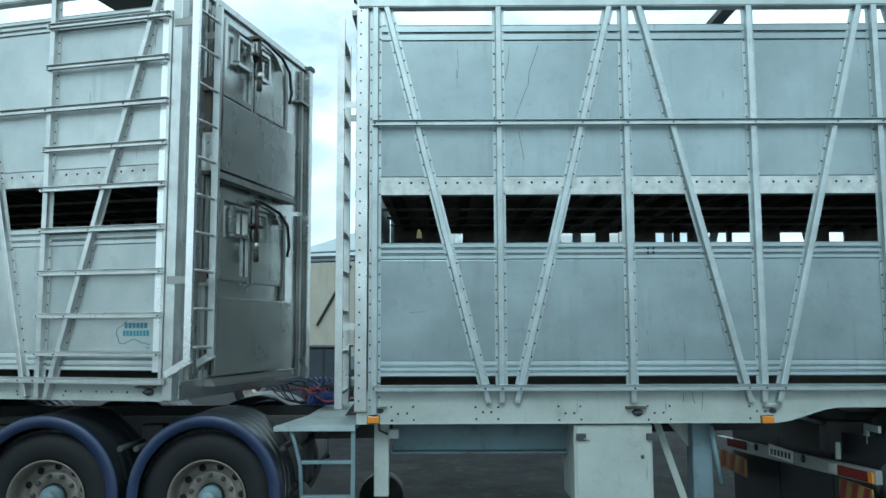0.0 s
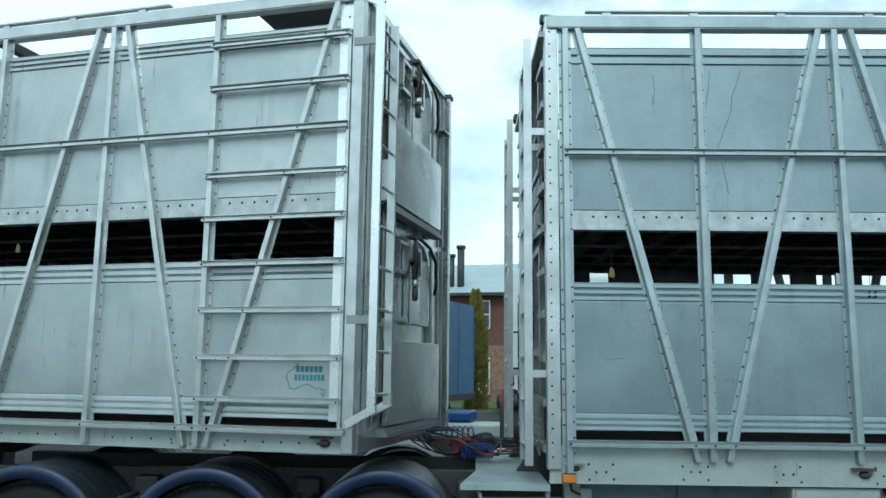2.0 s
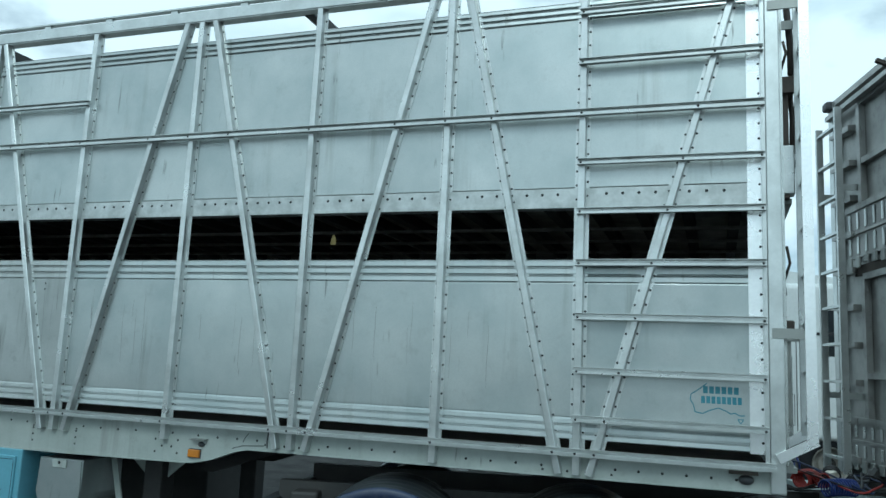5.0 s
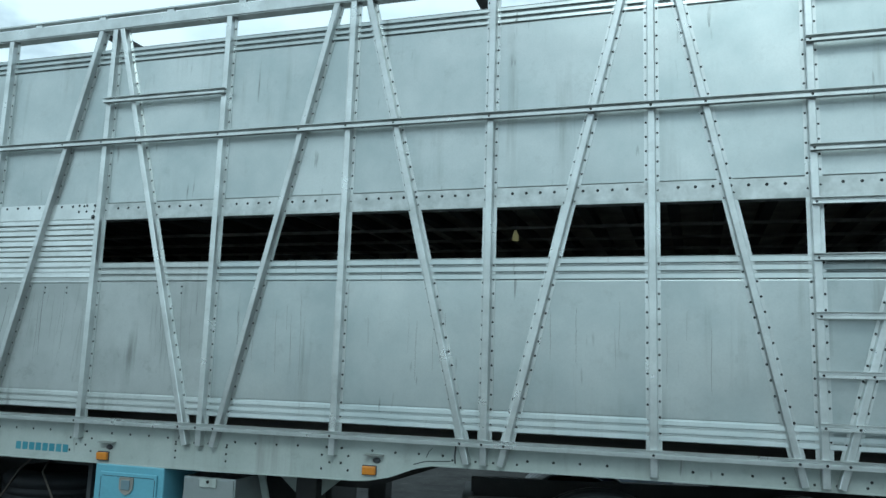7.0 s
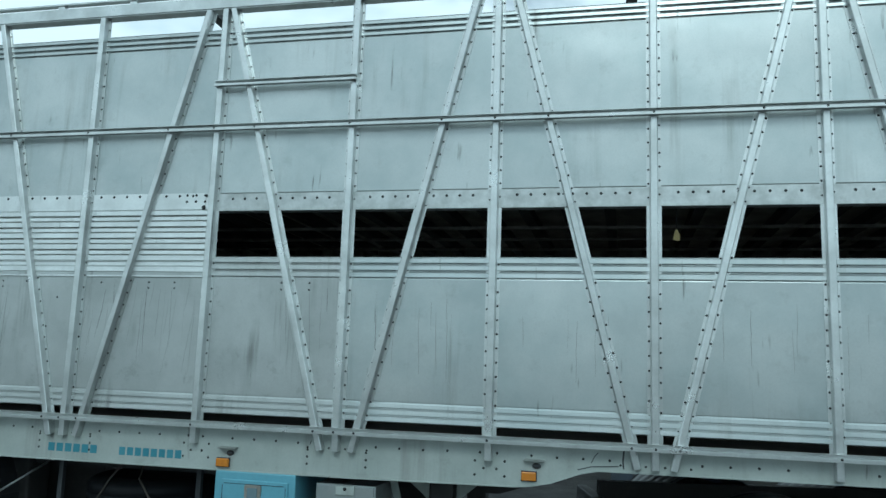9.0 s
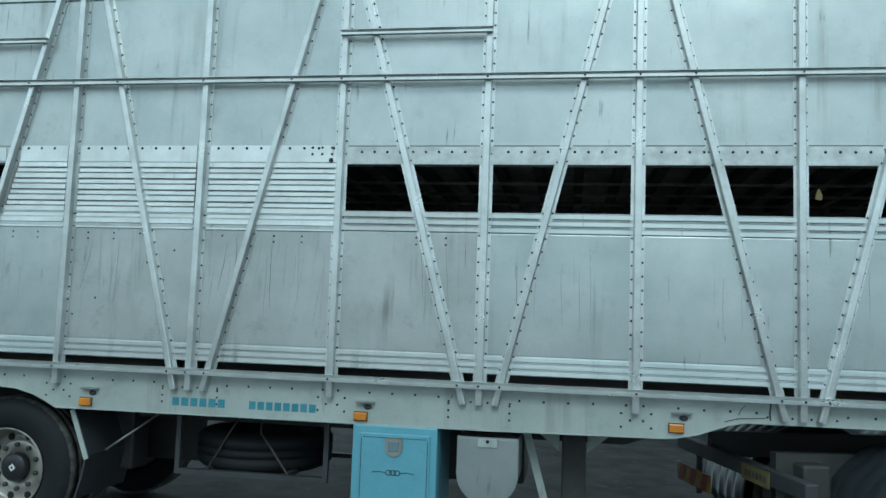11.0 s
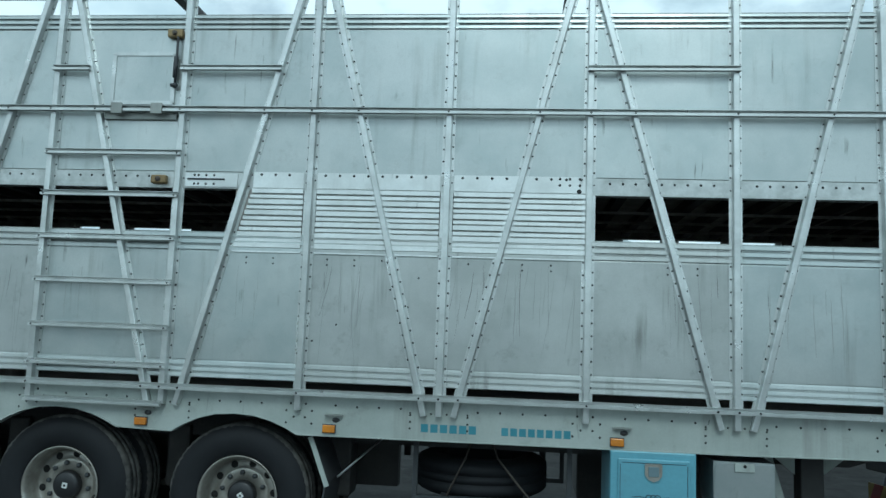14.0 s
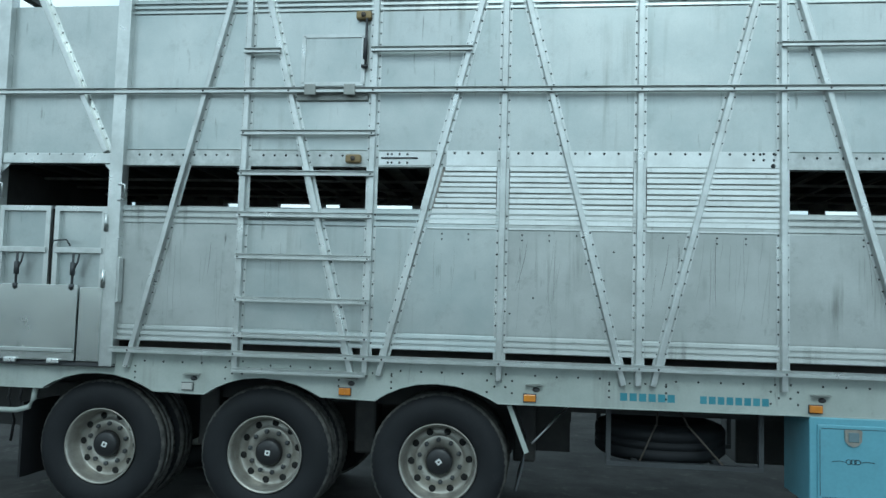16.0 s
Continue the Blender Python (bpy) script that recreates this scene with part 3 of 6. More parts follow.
for i, s in enumerate(A_POSTS):
    if i % 2 and i != 1:
        for ds, z in ((-0.055, 1.155), (0.052, 1.155), (-0.085, 1.105), (0.10, 1.108), (-0.03, 1.062), (0.05, 1.062), (-0.085, 1.02), (0.10, 1.02)):
            rivet(A.riv, s + ds, PANEL, z if abs(s - A_POSTS[9]) > 0.1 else z + 0.02, 0.0088)
    elif i % 2 == 0:
        for ds in (-0.20, -0.055, 0.055, 0.20):
            rivet(A.riv, s + ds, PANEL, 1.125, 0.008)
for k in range(7):
    rivet(A.riv, -0.25 - 0.13 * k, PANEL, 1.155, 0.0088)

b_out = [(-0.03, 1.152), (-0.03, 0.91), (3.03, 0.912), (3.12, 0.925), (3.38, 1.005), (3.48, 1.022), (B_END, 1.022), (B_END, 1.152)]
part("side_beam", plate(bmesh.new(), b_out, PANEL - 0.004, PANEL + 0.012), BEAM, lead_trailer, "grey-green riveted chassis side beam")
again("side_beam", lead_trailer.children[-1].data, lead_trailer, Matrix.Translation((0, BW, 0)) @ Matrix.Diagonal((1, -1, 1, 1)))
lip = bmesh.new()
for (s0, z0), (s1, z1) in zip(b_out[1:-1], b_out[2:-1]):
    bar(lip, (s0, PANEL + 0.03, z0 + 0.004), (s1, PANEL + 0.03, z1 + 0.004), 0.08, 0.008)
part("beam_flange", lip, BEAM, lead_trailer)
beam_rivets(B.riv, 0.32, B_END, 1.085, 0.235, rnd, [(s - 0.16, s + 0.16) for s in B_POSTS[::2]])
for s in (0.31, 1.53, 2.18):
    for ds, dz in ((-0.085, 0.05), (0.075, 0.05), (-0.035, 0.0), (0.03, 0.002), (-0.08, -0.048), (0.08, -0.045)):
        rivet(B.riv, s + ds, PANEL - 0.004, 0.985 + dz, 0.0088)
for s in (0.925, 2.92, 4.85):
    for ds, dz in ((-0.085, 0.035), (0.08, 0.035), (-0.03, 0.0), (0.03, 0.0), (-0.08, -0.05), (0.08, -0.05)):
        rivet(B.riv, s + ds, PANEL - 0.004, 0.995 + dz, 0.0088)


# ---- floors, decks, cross members ----
def decks(parent, s0, s1, width, z, name_lo="lower_deck"):
    part(name_lo, box(bmesh.new(), s0, s1, 0.085, width - 0.085, z["rub"] - 0.04, z["rub"] + 0.01), FLOOR, parent)
    part("upper_deck", box(bmesh.new(), s0, s1, 0.085, width - 0.085, z["slot_hi"] + 0.075, z["slot_hi"] + 0.105), INSIDE, parent)
    me = None
    k = int((s1 - s0) / 0.27)
    for i in range(k):
        s = s0 + (i + 0.5) * (s1 - s0) / k
        if me is None:
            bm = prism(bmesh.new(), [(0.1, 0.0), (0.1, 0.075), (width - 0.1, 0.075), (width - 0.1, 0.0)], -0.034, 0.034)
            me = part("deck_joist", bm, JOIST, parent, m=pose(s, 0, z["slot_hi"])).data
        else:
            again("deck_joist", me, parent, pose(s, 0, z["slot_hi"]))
    for d in (0.7, 1.2, 1.7):
        part("deck_bearer", box(bmesh.new(), s0, s1, d - 0.02, d + 0.02, z["slot_hi"] - 0.02, z["slot_hi"] - 0.002), INSIDE, parent)


decks(rear_trailer, A_REAR + 0.1, -0.1, AW, ZA)
decks(lead_trailer, 0.1, B_END - 0.1, BW, ZB)
for s in (loc(-6.32), loc(-9.32), loc(-12.3), loc(-15.3)):
    part("roof_bow", bar(bmesh.new(), (s, 0.08, ZA["rail_top"] + 0.03), (s, AW - 0.08, ZA["rail_top"] + 0.03), 0.075, 0.07), GRIME, rear_trailer)
for s in (2.83, 5.7):
    part("roof_bow", bar(bmesh.new(), (s, 0.08, ZB["rail_top"] + 0.03), (s, BW - 0.08, ZB["rail_top"] + 0.03), 0.1, 0.05), DARK_STEEL, lead_trailer)
part("roof_sheet", box(bmesh.new(), -0.86, -0.04, 0.1, AW - 0.1, ZA["rail_top"] + 0.02, ZA["rail_top"] + 0.045), DARK_STEEL, rear_trailer, "dark sheet over the front end")

for parent, s0, s1, rail_top, w in ((rear_trailer, A_REAR, loc(-4.75), ZA["rail_top"], AW), (lead_trailer, 0.25, B_END, ZB["rail_top"], BW)):
    for d in (0.05, w - 0.05):
        part("top_handrail", bar(bmesh.new(), (s0, d, rail_top + 0.142), (s1, d, rail_top + 0.142), 0.05, 0.012), ALU_POST, parent)
    s = s0 + 0.15
    me = None
    while s < s1:
        if me is None:
            me = part("rail_block", box(bmesh.new(), -0.03, 0.03, 0.035, 0.065, rail_top + 0.094, rail_top + 0.137), ALU_POST, parent, m=pose(s, 0, 0)).data
        else:
            again("rail_block", me, parent, pose(s, 0, 0))
        s += 0.62

# chassis rails, axles, suspension boxes
for d in (0.72, AW - 0.72):
    part("chassis_rail", plate(bmesh.new(), [(loc(-16.2), 0.82), (loc(-7.2), 0.82), (loc(-6.5), 1.06), (-0.3, 1.09), (-0.3, 1.2), (loc(-16.2), 1.2)], d - 0.04, d + 0.04), GRIME, rear_trailer)
for d in (0.74, BW - 0.74):
    part("chassis_rail", plate(bmesh.new(), [(-4.3, 0.72), (-0.3, 0.72), (3.1, 0.78), (3.6, 1.03), (B_END, 1.04), (B_END, 1.12), (-0.05, 1.1), (-0.2, 0.9), (-4.3, 0.9)],
                               d - 0.04, d + 0.04), GRIME, lead_trailer)
for x in (-14.9, -13.62, -12.28, -10.98):
    part("suspension_hanger", soft_box(loc(x) - 0.09, loc(x) + 0.09, 0.62, 0.86, 0.42, 0.9, 0.02), GRIME, rear_trailer)
for s in (-4.1, -2.9, -1.72, -0.55):
    part("suspension_hanger", soft_box(s - 0.09, s + 0.09, 0.58, 0.85, 0.4, 0.85, 0.02), GRIME, lead_trailer)
# Added dark slabs that close off light through the underframes from the far side.
part("under_shield", box(bmesh.new(), loc(-16.1), loc(-10.6), 1.15, 1.27, 0.42, 1.2), GRIME, rear_trailer)
part("under_shield", box(bmesh.new(), -4.1, -0.9, 1.15, 1.27, 0.42, 0.72), GRIME, lead_trailer)


# ---- louvred section of the rear trailer ----
def louvre(s0, s1, cut=None):
    """Pairs of planks, one proud of the other, with thin open joints between them."""
    z0, z1 = ZA["ridge_mid"] - 0.012, ZA["slot_hi"] + 0.012
    heights = [0.54, 0.46] * 6
    unit = (z1 - z0) / sum(heights)
    top = z1
    part("louvre_backing", box(bmesh.new(), (s0 if cut is None else cut - 0.13), s1, PANEL + 0.002, PANEL + 0.004, z0, z1), INSIDE, rear_trailer)
    for i, h in enumerate(heights):
        a, b = top, top - h * unit
        top = b
        left = s0 if cut is None else cut - (z1 - (a + b) / 2) * 0.29
        out = 0.013 if i % 2 == 0 else 0.008
        bm = prism(bmesh.new(), [(PANEL + 0.002, a), (PANEL - out + 0.004, a - 0.001), (PANEL - out, a - 0.006), (PANEL - out - 0.001, b + 0.009), (PANEL - out + 0.004, b + 0.0055), (PANEL + 0.002, b + 0.005)], left, s1)
        part("louvre_plank", bm, ALU_NEW, rear_trailer)
    part("bright_band", box(bmesh.new(), (s0 if cut is None else cut), s1, PANEL - 0.012, PANEL - 0.0065, ZA["slot_hi"] + 0.014, ZA["band_hi"] + 0.016), ALU_NEW, rear_trailer)
    s = (s0 if cut is None else cut) + 0.06
    while s < s1 - 0.04:
        rivet(A.riv, s, PANEL - 0.012, ZA["band_hi"] - 0.004, 0.0108)
        s += 0.105


louvre(A_POSTS[8] + 0.05, A_POSTS[7] - 0.05, cut=loc(-11.60))
louvre(A_POSTS[7] + 0.05, A_POSTS[6] - 0.05)
louvre(A_POSTS[6] + 0.05, A_POSTS[5] - 0.01)


# ---- near-side ladders of the rear trailer ----
def rung(parent, s0, s1, z, name="rung"):
    return part(name, rail(s0, s1, z, 0.038, 0.034), ALU_POST, parent)


lad = part("side_ladder", prism(bmesh.new(), [(0.0, 1.24), (0.0, 3.955), (0.05, 3.955), (0.05, 1.24)], -0.102, -0.080), ALU_POST, rear_trailer)
for z in (3.925, 3.598, 2.96, 2.655, 2.342, 2.023, 1.708, 1.432):
    rung(lad, A_POSTS[0] - 0.022, -0.085, z)
    t_z = (z - ZA["foot"]) / (ZA["rail_top"] - ZA["foot"])
    for s in (A_POSTS[0], -0.10, A_POSTS[0] + 0.075 + t_z * (-0.19 - A_POSTS[0] - 0.075)):
        rivet(A.riv, s, -0.034, z - 0.007, 0.008)
for z in (2.94, 2.625, 2.305, 1.982, 1.655, 1.383):
    rung(rear_trailer, A_POSTS[9] - 0.024, A_POSTS[8] + 0.024, z, "ladder_rung")
    for s in (A_POSTS[9], A_POSTS[8]):
        rivet(A.riv, s, -0.034, z - 0.007, 0.008)
rung(rear_trailer, A_POSTS[9] - 0.01, A_POSTS[8] + 0.01, 1.115, "ladder_rung")
rung(rear_trailer, A_POSTS[9] - 0.024, loc(-12.91), 3.585, "ladder_rung")
rung(rear_trailer, A_POSTS[8] - 0.024, loc(-11.42), 3.588, "ladder_rung")
rung(rear_trailer, A_POSTS[5] - 0.024, A_POSTS[4] + 0.024, 3.592, "ladder_rung")

# corner of the rear trailer's front end
part("corner_plate", box(bmesh.new(), -0.178, -0.078, PANEL - 0.010, PANEL - 0.001, 1.30, 4.17), ALU_WHITE, rear_trailer, "bright bare corner plate")
part("corner_post", soft_box(-0.078, 0.0, 0.014, 0.10, 1.10, 4.262, 0.006), ALU_POST, rear_trailer)
part("corner_post", soft_box(-0.078, 0.045, AW - 0.09, AW - 0.014, 1.10, 4.20, 0.006), ALU_END, rear_trailer)
for k in range(31):
    rivet(A.riv, -0.112, PANEL - 0.010, 1.36 + k * 0.09)


# ---- framed end walls ----
def end_wall(parent, s0, s1, cuts_d, cuts_z, holes, mat, name, label=""):
    """A sheet across the trailer with openings."""
    bm = bmesh.new()
    for d0, d1 in zip(cuts_d, cuts_d[1:]):
        for z0, z1 in zip(cuts_z, cuts_z[1:]):
            dc, zc = (d0 + d1) / 2, (z0 + z1) / 2
            if not any(h[0] < dc < h[1] and h[2] < zc < h[3] for h in holes):
                box(bm, s0, s1, d0, d1, z0, z1)
    bmesh.ops.remove_doubles(bm, verts=bm.verts[:], dist=1e-5)
    return part(name, bm, mat, parent, label)


FW = [(0.78, 0.96, 3.81, 4.0), (1.15, 1.30, 3.81, 4.0), (0.78, 0.96, 2.385, 2.57), (1.15, 1.30, 2.385, 2.57)]
end_wall(rear_trailer, -0.045, -0.012, [0.1, 0.78, 0.96, 1.15, 1.30, AW - 0.1], [1.11, 2.385, 2.57, 3.81, 4.0, 4.188], FW, ALU_END, "front_wall",
         "dull grey aluminium front wall with two gates")
part("front_head", bar(bmesh.new(), (-0.02, 0.09, 4.215), (-0.02, AW - 0.09, 4.215), 0.07, 0.05), ALU_END, rear_trailer)
part("front_sill", soft_box(-0.04, 0.004, 0.1, AW - 0.1, 1.095, 1.235, 0.008), ALU_END, rear_trailer)
for off, top in ((0.0, 3.43), (-1.625, 1.85)):
    p_lo = 2.845 if off == 0 else 1.25
    sill = top + (0.045 if off == 0 else 0.145)
    gate = part("front_gate", soft_box(0.045, 0.075, 0.46, 1.83, p_lo, top, 0.004), ALU_END, rear_trailer, "sheet-metal gate with framed upper half")
    f = bmesh.new()
    y_top = top + 0.67 if off == 0 else top + 0.80
    for p, q in (((0.60, sill), (0.60, y_top)), ((0.60, y_top), (1.50, y_top)), ((1.50, y_top), (1.635, y_top - 0.09)), ((1.635, y_top - 0.09), (1.635, sill)), ((0.60, sill + 0.02), (1.05, sill + 0.02)), ((1.12, sill + 0.02), (1.635, sill + 0.02))):
        bar(f, (0.006, p[0], p[1]), (0.006, q[0], q[1]), 0.04, 0.045, (1, 0, 0))
    part("gate_frame", f, ALU_END, gate)
    for d0, d1 in ((0.78, 0.96), (1.15, 1.30)):
        z0, z1 = (3.81, 4.0) if off == 0 else (2.385, 2.57)
        w = bmesh.new()
        for a, b in (((d0 - 0.02, z0 - 0.02), (d1 + 0.02, z0 - 0.02)), ((d0 - 0.02, z1 + 0.02), (d1 + 0.02, z1 + 0.02)), ((d0 - 0.02, z0), (d0 - 0.02, z1)), ((d1 + 0.02, z0), (d1 + 0.02, z1))):
            bar(w, (0.03, a[0], a[1]), (0.03, b[0], b[1]), 0.026, 0.05, (1, 0, 0))
        part("window_frame", w, ALU_END, gate)
    latch = bmesh.new()
    mid_z = sill + 0.05
    tube(latch, [(0.075, 1.085, mid_z + 0.12), (0.075, 1.085, y_top + 0.02)], 0.014)
    tube(latch, [(0.075, 1.085, mid_z + 0.13), (0.075, 1.085, mid_z + 0.22)], 0.024)
    tube(latch, [(0.075, 1.085, mid_z + 0.30), (0.075, 1.085, mid_z + 0.38)], 0.024)
    tube(latch, [(0.09, 1.06, mid_z + 0.34), (0.12, 1.02, mid_z + 0.44), (0.10, 1.01, y_top - 0.05)], 0.010, 6)
    box(latch, 0.02, 0.09, 1.045, 1.125, y_top + 0.005, y_top + 0.03)
    box(latch, 0.02, 0.08, 1.00, 1.20, mid_z + 0.42, mid_z + 0.44)
    part("gate_latch", latch, RUST, gate, "rusty sliding bolt")
    part("latch_collar", tube(bmesh.new(), [(0.075, 1.085, mid_z + 0.23), (0.075, 1.085, mid_z + 0.285)], 0.028), ALU_POST, gate)
    for d in (1.055, 1.115):
        part("gate_pole", bar(bmesh.new(), (0.012, d, sill - 0.02), (0.012, d, y_top), 0.03, 0.03, (1, 0, 0)), ALU_END, gate)
    track = bmesh.new()
    box(track, 0.0, 0.09, 0.44, 1.83, p_lo - 0.075, p_lo - 0.045)
    box(track, 0.0, 0.07, 0.44, 1.83, p_lo - 0.045, p_lo - 0.015)
    part("gate_track", track, ALU_DULL, rear_trailer)
    cable = bmesh.new()
    tube(cable, [(0.05, 1.12, y_top + 0.045), (0.05, 1.25, y_top + 0.045), (0.06, 1.55, y_top + 0.0), (0.07, 1.70, y_top - 0.10), (0.06, 1.76, y_top - 0.28), (0.05, 1.74, y_top - 0.38)], 0.015, 6)
    part("gate_cable", cable, BLACK, gate)
    part("upright", bar(bmesh.new(), (0.012, 1.73, top + 0.01), (0.012, 1.73, y_top), 0.05, 0.03, (1, 0, 0)), ALU_DULL, rear_trailer)
    part("upright", bar(bmesh.new(), (0.012, 2.09, p_lo - 0.1), (0.012, 2.09, y_top + 0.05), 0.035, 0.03, (1, 0, 0)), ALU_DULL, rear_trailer)
for d in (0.20, 0.30, 0.45):
    part("upright", bar(bmesh.new(), (0.01, d, 1.24), (0.01, d, 4.18), 0.035, 0.035, (1, 0, 0)), ALU_END, rear_trailer)
part("dark_seam", box(bmesh.new(), -0.008, 0.003, 0.34, 0.39, 1.3, 4.1), RUST, rear_trailer)
part("hook", soft_box(0.0, 0.06, AW - 0.33, AW - 0.12, 3.808, 3.832, 0.004), ALU_DULL, rear_trailer)
part("corner_cap", soft_box(-0.06, 0.055, AW - 0.085, AW + 0.02, 4.201, 4.25, 0.012), DARK_STEEL, rear_trailer)
win = bmesh.new()
box(win, 0.02, 0.10, 0.28, 0.44, 3.42, 3.52)
box(win, 0.02, 0.07, 0.32, 0.40, 2.78, 3.42)
tube(win, [(0.09, 0.42, 3.44), (0.10, 0.43, 3.30), (0.095, 0.42, 3.10)], 0.016, 6)
tube(win, [(0.09, 0.34, 3.55), (0.09, 0.36, 3.75), (0.07, 0.38, 4.05)], 0.02, 6)
part("gate_hoist", win, RUST, rear_trailer, "rusty chain hoist beside the gate")
part("hoist_block", soft_box(0.02, 0.08, 0.30, 0.42, 1.95, 2.05, 0.01), RUST, rear_trailer)
part("hoist_guide", soft_box(0.02, 0.06, 0.32, 0.40, 1.45, 1.94, 0.008), ALU_DULL, rear_trailer)
part("hoist_cover", soft_box(0.02, 0.10, 0.31, 0.41, 2.80, 3.10, 0.008), ALU_POST, rear_trailer)
chain = bmesh.new()
for k in range(11):
    z = 3.38 - 0.042 * k
    ring = [(0.115 + (0.012 * math.cos(a) if k % 2 else 0), 0.38 + (0 if k % 2 else 0.012 * math.cos(a)), z + 0.027 * math.sin(a)) for a in [2 * math.pi * j / 8 for j in range(9)]]
    tube(chain, ring, 0.005, 5)
part("chain", chain, RUST, rear_trailer)

# stand-off ladder on the front end
lad = part("front_ladder", bar(bmesh.new(), (0.13, 0.0, 1.372), (0.13, 0.0, 4.13), 0.03, 0.055, (1, 0, 0)), ALU_WHITE, rear_trailer)
part("stile", bar(bmesh.new(), (0.13, 0.31, 1.40), (0.13, 0.31, 4.08), 0.03, 0.055, (1, 0, 0)), ALU_POST, lad)
for d, z in ((0.0, 1.37), (0.31, 1.40)):
    part("foot", bar(bmesh.new(), (0.152, d, z + 0.022), (-0.04, d, z - 0.085), 0.0296, 0.05, (0, 0, 1)), ALU_WHITE, lad)
part("top_return", bar(bmesh.new(), (0.152, 0.0, 4.105), (-0.04, 0.02, 4.215), 0.0296, 0.05, (0, 0, 1)), ALU_WHITE, lad)
for k in range(10):
    part("rung", tube(bmesh.new(), [(0.13, 0.0, 1.475 + 0.2755 * k), (0.13, 0.31, 1.475 + 0.2755 * k)], 0.011), ALU_POST, lad)
for z in (3.86, 1.955):
    for d in (0.012, 0.31):
        part("bracket", bar(bmesh.new(), (-0.06, d, z), (0.13, d, z), 0.012, 0.055, (0, 0, 1)), ALU_DULL, lad)


# ---- lead trailer's rear end ----
RW = [(0.82, 0.97, 3.78, 3.97), (1.34, 1.46, 3.78, 3.97), (0.80, 0.94, 2.30, 2.47), (1.36, 1.50, 2.30, 2.47)]
end_wall(lead_trailer, 0.02, 0.05, [0.1, 0.80, 0.82, 0.94, 0.97, 1.34, 1.36, 1.46, 1.50, BW - 0.1], [1.06, 2.30, 2.47, 3.78, 3.97, 4.12], RW, REAR, "rear_wall",
         "dull grey rear wall with sliding gates and comb slats")
part("corner_post", soft_box(-0.045, 0.045, 0.02, 0.11, 1.0, 4.14, 0.006), ALU_POST, lead_trailer)
part("corner_post", soft_box(-0.045, 0.045, BW - 0.11, BW - 0.02, 1.0, 4.14, 0.006), ALU_POST, lead_trailer)
B.post(0.10, lo=0.985, name="corner_section")
for k in range(33):
    rivet(B.riv, -0.012, 0.02, 1.08 + 0.092 * k)
head = bmesh.new()
bar(head, (-0.02, 0.03, 4.13), (-0.02, BW - 0.03, 4.13), 0.07, 0.05)
bar(head, (-0.06, 0.05, 4.02), (-0.06, BW - 0.05, 4.02), 0.05, 0.04)
part("rear_head", head, REAR, lead_trailer)
part("corner_cap", soft_box(-0.075, 0.0, 0.03, 0.11, 4.105, 4.165, 0.015), MUDGUARD, lead_trailer)
part("corner_cap", soft_box(-0.1, 0.02, BW - 0.14, BW - 0.02, 4.09, 4.17, 0.02), DARK_STEEL, lead_trailer)
for d in (1.02, 1.28):
    part("hook", bar(bmesh.new(), (-0.02, d, 4.10), (-0.12, d, 4.135), 0.035, 0.028), RUST, lead_trailer)
for top, low in ((4.0, 3.14), (2.56, 1.42)):
    gate = part("rear_gate", bar(bmesh.new(), (-0.005, 0.62, top), (-0.005, 1.84, top), 0.05, 0.05, (1, 0, 0)), REAR, lead_trailer, "sliding gate frame of dull aluminium")
    for d in (0.62, 1.13, 1.27, 1.84):
        part("gate_upright", bar(bmesh.new(), (-0.008, d, low), (-0.008, d, top - 0.026), 0.06, 0.05, (1, 0, 0)), REAR, gate)
    for z in (low + 0.36, low):
        part("gate_crossbar", bar(bmesh.new(), (-0.004, 0.62, z), (-0.004, 1.84, z), 0.05, 0.05, (1, 0, 0)), REAR, gate)
    for d, n0, n1 in ((1.20, low - 0.05, top + 0.02), (1.06, low + 0.45, top - 0.05)):
        part("gate_bolt", tube(bmesh.new(), [(-0.05, d, n0), (-0.05, d, n1)], 0.018, 8), RUST, gate)
    part("gate_handle", tube(bmesh.new(), [(-0.06, 1.05, top - 0.45), (-0.06, 1.05, top - 0.22)], 0.03, 10), ALU_POST, gate)
for z0, z1 in ((2.72, 3.12), (1.12, 1.42)):
    part("comb_rail", bar(bmesh.new(), (-0.03, 0.5, z1 + 0.01), (-0.03, 2.1, z1 + 0.01), 0.05, 0.04, (1, 0, 0)), REAR, lead_trailer)
    comb = part("comb_sheet", soft_box(-0.03, -0.012, 0.5, 2.1, z0, z1 - 0.012, 0.003), REAR, lead_trailer, "grimy sheet with upright slats and hanging tabs")
    part("comb_rail", soft_box(-0.045, -0.031, 0.5, 2.1, (z0 + z1) / 2 - 0.012, (z0 + z1) / 2 + 0.012, 0.003), REAR, comb)
    for k in range(11):
        d = 0.57 + 0.147 * k
        for a, b in ((z0 + 0.03, (z0 + z1) / 2 - 0.03), ((z0 + z1) / 2 + 0.03, z1 - 0.03)):
            part("comb_slat", soft_box(-0.040, -0.031, d - 0.016, d + 0.016, a, b, 0.004), ALU_POST, comb)
        part("comb_tab", soft_box(-0.05, -0.035, d - 0.045, d + 0.03, z0 - 0.085 + 0.015 * (k % 3), z0 + 0.01, 0.006), ALU_DULL, comb)
part("seal_flap", box(bmesh.new(), -0.02, 0.015, 0.5, 2.0, 2.58, 2.66), RUST, lead_trailer)
